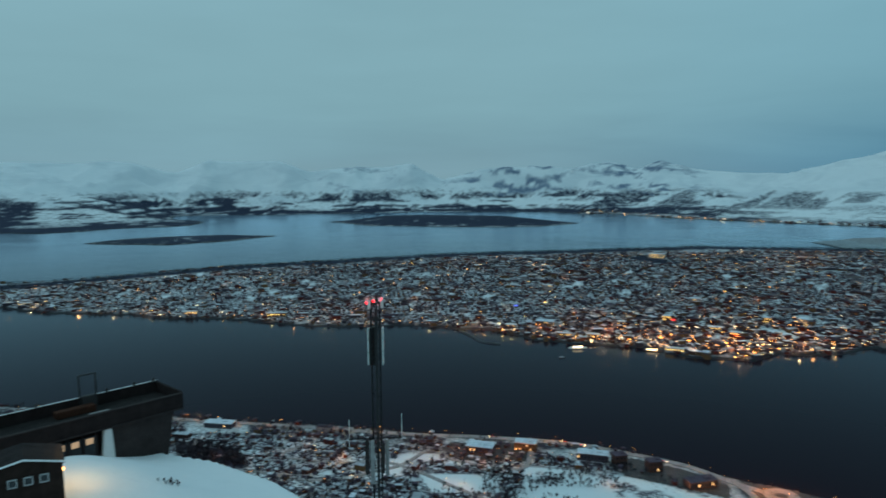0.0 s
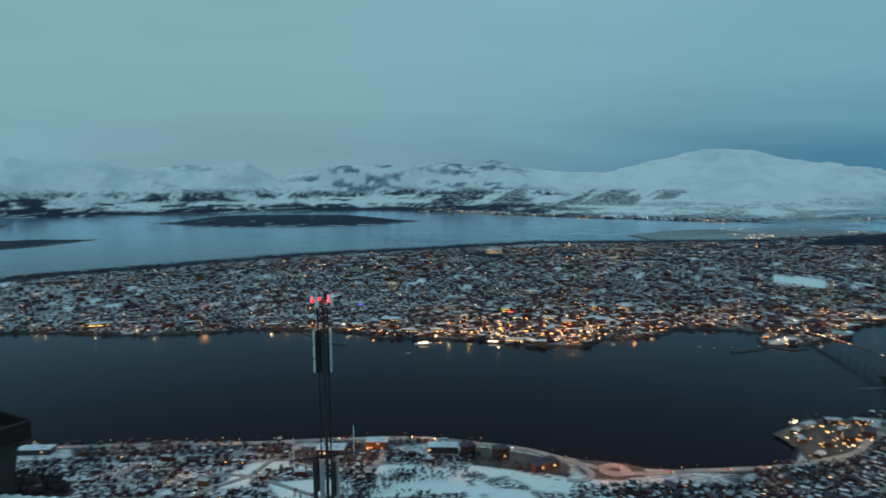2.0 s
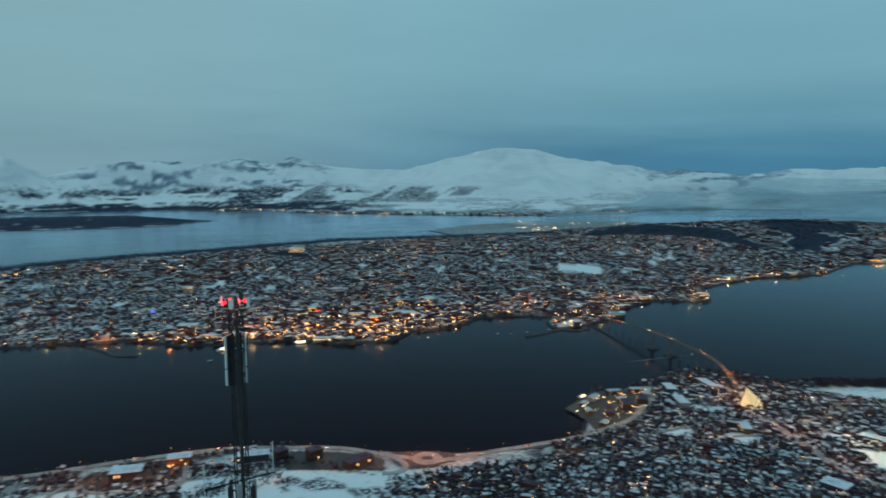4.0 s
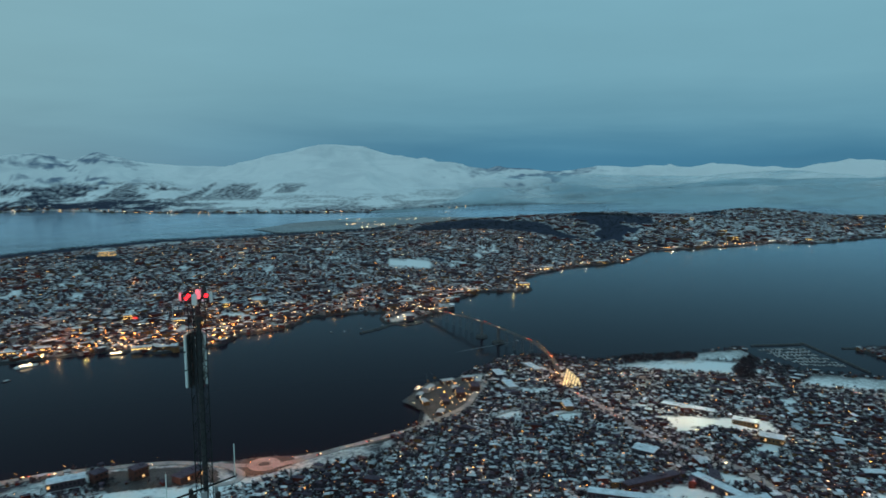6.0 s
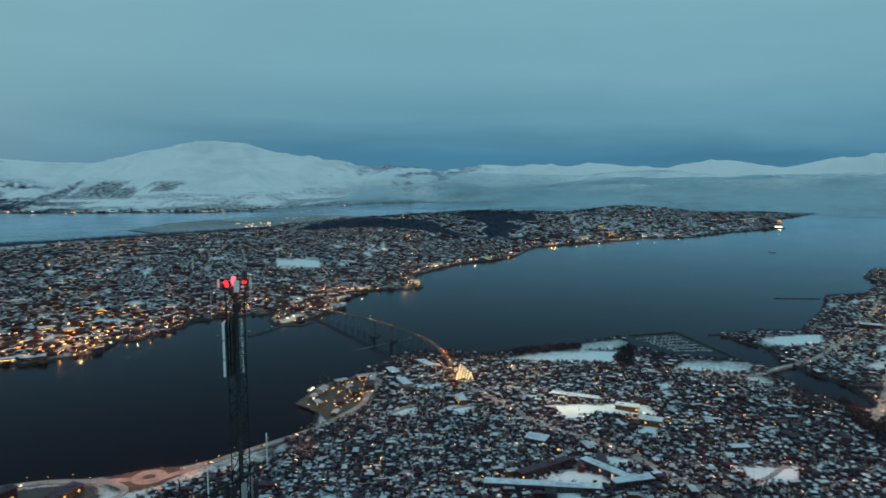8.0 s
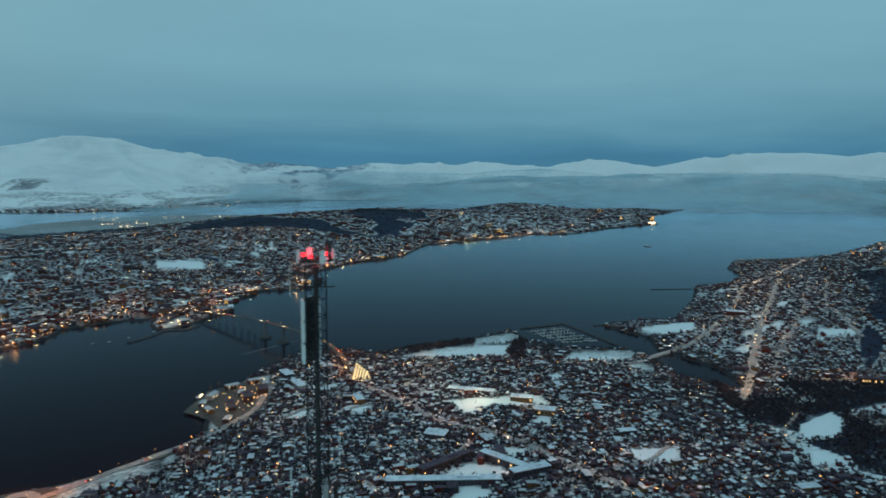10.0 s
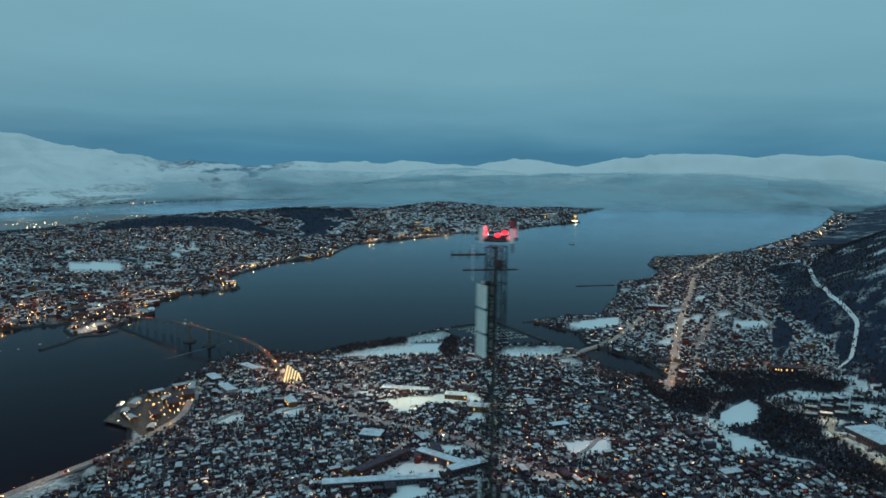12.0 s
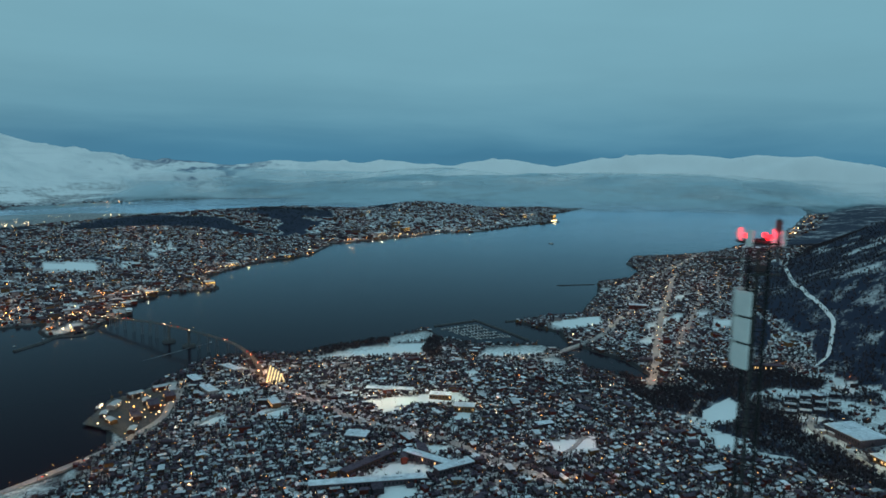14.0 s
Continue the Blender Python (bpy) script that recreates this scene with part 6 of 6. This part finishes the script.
def build_hut():
    h = empty("timber_hut", -24.4, 39.0, 185.2, 32)
    wall = bmesh.new()
    front = [(-4.0, 0, -2), (1.5, 0, -2), (1.5, 0, 2.9), (-0.5, 0, 3.42), (-4.0, 0, 2.75)]
    a = [wall.verts.new(p) for p in front]
    b = [wall.verts.new((p[0], 2.8, p[2])) for p in front]
    for i in range(5):
        wall.faces.new((a[i], a[(i + 1) % 5], b[(i + 1) % 5], b[i]))
    wall.faces.new(a[::-1])
    wall.faces.new(b)
    bmesh.ops.recalc_face_normals(wall, faces=wall.faces)
    part("wall", wall, HUT_WALL, h)
    bm = bmesh.new()
    v = [(-4.2, -0.2, 2.72), (-0.5, -0.2, 3.44), (1.62, -0.2, 2.92), (1.62, 2.95, 2.92), (-0.5, 2.95, 3.44), (-4.2, 2.95, 2.72)]
    lo = [bm.verts.new(p) for p in v]
    hi = [bm.verts.new((p[0], p[1], p[2] + 0.12)) for p in v]
    for i in range(6):
        bm.faces.new((lo[i], lo[(i + 1) % 6], hi[(i + 1) % 6], hi[i]))
    bm.faces.new((hi[0], hi[1], hi[4], hi[5]))
    bm.faces.new((hi[1], hi[2], hi[3], hi[4]))
    bm.faces.new((lo[5], lo[4], lo[1], lo[0]))
    bm.faces.new((lo[4], lo[3], lo[2], lo[1]))
    bmesh.ops.recalc_face_normals(bm, faces=bm.faces)
    part("roof", bm, STATION_DARK, h, "dark low-pitched roof")
    bm = bmesh.new()
    for p, q in ((v[0], v[1]), (v[1], v[2])):
        rod(bm, (p[0], p[1] - 0.02, p[2] + 0.1), (q[0], q[1] - 0.02, q[2] + 0.1), 0.06, 6)
    part("snow_rim", bm, FRESH_SNOW, h, "thin rim of snow on the verge")
    for x in (-1.12, -0.31, 0.5):
        w = part("window", box(bmesh.new(), x, -0.04, 2.2, 0.42, 0.1, 0.44), WINDOW_DARK, h)
        for dx in (-0.21, 0.21):
            part("frame", box(bmesh.new(), x + dx, -0.1, 2.2, 0.07, 0.06, 0.5), GREY_PAINT, w)
        for dz in (-0.23, 0.23):
            part("frame", box(bmesh.new(), x, -0.102, 2.2 + dz, 0.49, 0.06, 0.07), GREY_PAINT, w)
    part("wall_lamp", box(bmesh.new(), 1.56, 1.6, 1.9, 0.12, 0.16, 0.16, bevel=0.03), LAMP_WARM, h, "lit wall lamp")
    tagged(h, "dark timber hut with three pale-framed windows", "hut")


HUT_WALL = noisy("brown_boarding", (0.016, 0.010, 0.008), (0.04, 0.024, 0.02), 1.5)
GREY_PAINT = noisy("grey_white_paint", (0.30, 0.30, 0.30), (0.42, 0.42, 0.42), 1.2)
build_hut()
hut_light = new("hut_light", bpy.data.lights.new("hut_light", "POINT"))
hut_light.data.energy, hut_light.data.color, hut_light.data.shadow_soft_size = 170, (1.0, 0.60, 0.24), 0.1
hut_light.location = (-23.5, 42.2, 188.2)


# ---------------------------------------------------------------- the radio mast
def build_mast():
    X0, Y0, Z0 = -2.95, 28.2, height(-2.95, 28.2)
    m = empty("radio_mast", X0, Y0, Z0)
    top = 199.55 - Z0
    w = 0.18
    for sx in (-w, w):
        for sy in (-w, w):
            part("leg", rod(bmesh.new(), (sx, sy, -0.3), (sx, sy, top), 0.017, 8), MAST_STEEL, m)
    n = 40
    bay = top / n
    for k in range(n):
        z0, z1 = k * bay, (k + 1) * bay
        c = [(-w, -w), (w, -w), (w, w), (-w, w)]
        for i in range(4):
            a, b = c[i], c[(i + 1) % 4]
            if (k + i) % 2:
                a, b = b, a
            part("brace", rod(bmesh.new(), (*a, z0), (*b, z1), 0.009, 5), MAST_STEEL, m)
            part("strut", rod(bmesh.new(), (*c[i], z1), (*c[(i + 1) % 4], z1), 0.010, 5), MAST_STEEL, m)
    part("cable_ladder", box(bmesh.new(), 0.03, 0.02, top / 2, 0.11, 0.07, top), BLACK, m, "dark bundle of cables")
    # two columns of three broadcast panels, back to back
    z = 197.12 - Z0
    for px, py, turn, wide in ((-0.21, 0.25, -46, 0.40), (0.27, 0.25, 180, 0.34)):
        face = pose(px, py, 0, 0, 0, turn)
        for k in range(3):
            bm = box(bmesh.new(), 0, 0, z + 0.27 + k * 0.545, 0.07, wide, 0.50, bevel=0.018)
            bmesh.ops.transform(bm, matrix=face, verts=bm.verts)
            p = part("antenna_panel", bm, PANEL, m, "pale grey-green antenna panel")
            bm = box(bmesh.new(), 0.075, 0, z + 0.27 + k * 0.545, 0.06, 0.1, 0.12)
            bmesh.ops.transform(bm, matrix=face, verts=bm.verts)
            part("bracket", bm, BLACK, p)
        bm = box(bmesh.new(), 0.062, 0, z + 0.81, 0.02, wide * 0.8, 1.6)
        bmesh.ops.transform(bm, matrix=face, verts=bm.verts)
        if px < 0:
            part("reflector", bm, BLACK, m)
        else:
            bm.free()
    for fx in (-0.06, 0.05, 0.16):
        part("panel_frame", box(bmesh.new(), fx, 0.2, z + 0.82, 0.045, 0.05, 1.66), BLACK, m, "dark upright between the panels")
    for k in range(7):
        part("panel_rung", box(bmesh.new(), 0.05, 0.15, z + 0.1 + k * 0.24, 0.3, 0.03, 0.05), BLACK, m)
    # cross arms and small aerials under the top
    zz = 199.05 - Z0
    part("cross_arm", rod(bmesh.new(), (-0.42, 0.62, zz), (0.22, -0.42, zz), 0.02, 8), BLACK, m)
    part("cross_arm", rod(bmesh.new(), (-0.5, 0.85, zz + 0.33), (-0.1, 0.2, zz + 0.33), 0.025, 8), BLACK, m)
    for k in range(4):
        part("aerial", rod(bmesh.new(), (-0.5 + k * 0.1, 0.85 - k * 0.16, zz + 0.23), (-0.5 + k * 0.1, 0.85 - k * 0.16, zz + 0.43), 0.012, 6), MAST_STEEL, m)
    part("whip_aerial", rod(bmesh.new(), (-0.55, 0.35, zz - 0.2), (-0.55, 0.35, zz + 0.6), 0.006, 6), PANEL, m)
    part("equipment_box", box(bmesh.new(), 0.02, -0.05, zz + 0.12, 0.22, 0.16, 0.2, bevel=0.02), BLACK, m)
    # top ring with sector antennas
    ring = bmesh.new()
    zt = 199.72 - Z0
    rr = 0.44
    for k in range(16):
        a, b = k / 16 * 6.2832, (k + 1) / 16 * 6.2832
        rod(ring, (rr * math.cos(a), rr * math.sin(a), zt), (rr * math.cos(b), rr * math.sin(b), zt), 0.022, 6)
    for a in (0.4, 1.97, 3.54, 5.11):
        rod(ring, (0, 0, zt), (rr * math.cos(a), rr * math.sin(a), zt), 0.02, 6)
    part("top_ring", ring, MAST_STEEL, m)
    for a in (1.0, 2.6, 4.2, 5.5):
        x, y = rr * math.cos(a), rr * math.sin(a)
        p = part("sector_antenna", box(bmesh.new(), x, y, zt + 0.1, 0.06, 0.15, 0.32, turn=math.degrees(a), bevel=0.02), PANEL, m, "upright pale antenna")
    part("top_pole", rod(bmesh.new(), (0.1, -0.33, zt - 0.3), (0.1, -0.33, zt + 0.46), 0.018, 6), BLACK, m)
    part("top_box", box(bmesh.new(), 0.1, -0.33, zt + 0.33, 0.12, 0.12, 0.24, bevel=0.02), BLACK, m)
    part("top_aerial", rod(bmesh.new(), (-0.05, -0.33, zt + 0.44), (0.3, -0.33, zt + 0.46), 0.012, 6), MAST_STEEL, m)
    part("white_box", box(bmesh.new(), 0.12, -0.25, zt - 0.02, 0.10, 0.10, 0.14, bevel=0.015), WHITE_PAINT, m)
    for (x, y) in ((-0.34, -0.12), (0.27, -0.1), (-0.1, 0.28)):
        base = part("warning_lamp", rod(bmesh.new(), (x, y, zt - 0.02), (x, y, zt + 0.06), 0.05, 10), BLACK, m)
        bm = bmesh.new()
        bmesh.ops.create_uvsphere(bm, u_segments=12, v_segments=8, radius=0.05, matrix=Matrix.Translation((x, y, zt + 0.12)))
        part("red_globe", bm, LAMP_RED, base, "glowing red lamp globe")
        l = bpy.data.lights.new("warning_light", "POINT")
        l.energy, l.color, l.shadow_soft_size = 15.0, (1.0, 0.012, 0.04), 0.08
        o = new("warning_light", l)
        o.location = (X0 + x, Y0 + y, Z0 + zt + 0.12)
    # lower group of aerials
    zl = 194.0 - Z0
    part("outrigger", rod(bmesh.new(), (-1.2, -0.1, zl), (1.05, 0.1, zl), 0.03, 8), MAST_STEEL, m)
    part("whip_aerial", rod(bmesh.new(), (-1.18, -0.1, zl - 0.35), (-1.18, -0.1, zl + 0.85), 0.017, 6), PANEL, m)
    part("whip_aerial", rod(bmesh.new(), (1.03, 0.1, zl - 0.1), (1.03, 0.1, zl + 1.05), 0.017, 6), PANEL, m)
    for k, (x, y, h) in enumerate(((-0.42, -0.2, 1.5), (-0.18, -0.36, 1.9), (0.25, -0.34, 1.3), (0.40, 0.1, 1.6), (-0.3, 0.3, 1.4))):
        part("sector_antenna", box(bmesh.new(), x, y, zl - 0.75 - 0.15 * (k % 2), 0.16, 0.11, h, turn=20 * k, bevel=0.02), CONCRETE if k in (1, 3) else STATION_CONCRETE, m)
    return tagged(m, "steel lattice radio mast with antenna panels and red lamps", "mast")


build_mast()


# ---------------------------------------------------------------- fog over the sound
def fog_material():
    m, t, b, o = material("sea_fog")
    t.nodes.remove(b)
    pos = node(t, "ShaderNodeNewGeometry").outputs["Position"]
    edge = node(t, "ShaderNodeSeparateColor", Color=node(t, "ShaderNodeAttribute", {"attribute_name": "veil"}).outputs["Color"]).outputs[0]
    n = node(t, "ShaderNodeTexNoise", Vector=node(t, "ShaderNodeMapping", Vector=pos, Scale=(0.0026, 0.0026, 0.012)).outputs[0], Scale=1.0, Detail=5.0, Roughness=0.5).outputs[0]
    a = mathn(t, "MULTIPLY", edge, node(t, "ShaderNodeMapRange", Value=n, From_Min=0.22, From_Max=0.56).outputs[0])
    d = node(t, "ShaderNodeBsdfDiffuse", Color=(0.38, 0.55, 0.63, 1))
    tl = node(t, "ShaderNodeBsdfTranslucent", Color=(0.85, 0.88, 0.9, 1))
    mx = t.nodes.new("ShaderNodeMixShader")
    mx.inputs[0].default_value = 0.15
    t.links.new(d.outputs[0], mx.inputs[1])
    t.links.new(tl.outputs[0], mx.inputs[2])
    tr = node(t, "ShaderNodeBsdfTransparent")
    fx = t.nodes.new("ShaderNodeMixShader")
    t.links.new(a, fx.inputs[0])
    t.links.new(tr.outputs[0], fx.inputs[1])
    t.links.new(mx.outputs[0], fx.inputs[2])
    t.links.new(fx.outputs[0], o.inputs[0])
    return m


FOG = fog_material()


def fog_sheet(name, label, veil_at, height_at, soft):
    """A thin sheet of fog with soft rims."""
    az = np.radians(np.arange(8, 118, 0.5))
    rr = np.arange(1500, 4720, 30.0)
    A, R_ = np.meshgrid(az, rr)
    X, Y = R_ * np.sin(A), R_ * np.cos(A)
    veil = np.clip(veil_at(X, Y, R_, np.degrees(A)), 0, 1)
    Z = height_at(X, Y, R_, np.degrees(A))
    ground = np.maximum(land(X, Y)[0], 0)
    reach = 1 + soft * smooth(1, 40, ground)
    veil = veil * smooth(0, reach, Z - ground + 0.2 * reach)
    n, m = X.shape
    idx = np.arange(n * m).reshape(n, m)
    q = np.stack([idx[:-1, :-1], idx[1:, :-1], idx[1:, 1:], idx[:-1, 1:]], -1).reshape(-1, 4)
    q = q[veil.ravel()[q].max(1) > 0.01]
    me = mesh_from(name, np.stack([X, Y, Z], -1).reshape(-1, 3), [tuple(k) for k in q.tolist()], [FOG], flat=False)
    at = me.color_attributes.new("veil", "FLOAT_COLOR", "POINT")
    at.data.foreach_set("color", np.stack([veil, veil, veil, np.ones_like(veil)], -1).astype(np.float32).ravel())
    return tagged(new(name, me), label, "fog", kind="stuff")


def fog_foot(X, Y, deg):
    return np.interp(deg, [30, 50, 57, 66, 80, 93, 97, 104], [3100, 3150, 3150, 2950, 3000, 3200, 3350, 3550]) + 420 * (fractal(X, Y, 420, 4) - 0.5)


fog_sheet("fog_bank", "pale bank of sea fog over the water before the mountains",
          lambda X, Y, R_, deg: 0.96 * smooth(0, 470, R_ - fog_foot(X, Y, deg)) * (0.55 * smooth(26, 38, deg) + 0.45 * smooth(40, 56, deg)) * (1 - smooth(3850, 4700, R_)),
          lambda X, Y, R_, deg: 0.3 + (100 + 40 * smooth(58, 72, deg) + 90 * (fractal(X, Y, 520, 4) - 0.5)) * smooth(60, 1150, R_ - fog_foot(X, Y, deg)), 70)
fog_sheet("fog_crest", "thin upper layer of fog rising against the mountains",
          lambda X, Y, R_, deg: 0.6 * smooth(300, 1000, R_ - fog_foot(X, Y, deg)) * smooth(36, 56, deg) * (1 - smooth(4050, 4700, R_)) * smooth(0.30, 0.60, fractal(X + 900, Y, 380, 4)),
          lambda X, Y, R_, deg: 60 + (95 + 80 * (fractal(X + 300, Y, 460, 4) - 0.5)) * smooth(300, 1200, R_ - fog_foot(X, Y, deg)), 60)
fog_sheet("fog_wisps", "thin wisps of sea fog over the strait behind the island",
          lambda X, Y, R_, deg: np.maximum(0.8 * np.exp(-((X - 1050) / 620) ** 2 - ((Y - 2050) / 230) ** 2), 0.6 * np.exp(-((X - 1900) / 700) ** 2 - ((Y - 2330) / 150) ** 2)) * smooth(0.36, 0.60, fractal(X, Y, 330, 4)),
          lambda X, Y, R_, deg: 9 + 6 * fractal(X, Y, 300, 3), 9)


# cleared ski track on the wooded mountainside
def build_track():
    c = spline([(1290, -160), (1200, -124), (1043, -110), (889, -106), (834, -112), (802, -118), (785, -121), (761, -116), (735, -109), (724, -96)], 5.0)
    d = np.gradient(c, axis=0)
    nr = np.stack([-d[:, 1], d[:, 0]], -1)
    nr /= np.linalg.norm(nr, axis=1)[:, None]
    rows = [c + nr * k * 1.9 for k in (-1, -0.5, 0, 0.5, 1)]
    v = np.concatenate([np.column_stack([q, land(q[:, 0], q[:, 1])[0] + 1.1]) for q in rows])
    n = len(c)
    f = [(k * n + i, k * n + i + 1, (k + 1) * n + i + 1, (k + 1) * n + i) for k in range(4) for i in range(n - 1)]
    return tagged(new("snow_track", mesh_from("snow_track", v, f, [FRESH_SNOW], flat=False)), "white cleared snow track winding down the wooded slope", "track", kind="structure")


build_track()


def build_lamp_posts():
    """Slim posts that carry the lamps of streets, yards and quays."""
    v, f = [], []
    for x, y, z, h, r in LAMP_POSTS:
        w = 0.09
        n = len(v)
        for zz, k in ((z - 0.6, 1.0), (z + h - r * 0.9, 0.6)):
            v += [(x + k * w * math.cos(a), y + k * w * math.sin(a), zz) for a in (0, 1.571, 3.142, 4.712)]
        f += [(n + i, n + (i + 1) % 4, n + 4 + (i + 1) % 4, n + 4 + i) for i in range(4)]
    tagged(new("lamp_posts", mesh_from("lamp_posts", v, f, [STEEL])), "slim steel posts under the lit lamps of the towns", "lamp posts", kind="stuff")


build_lamp_posts()
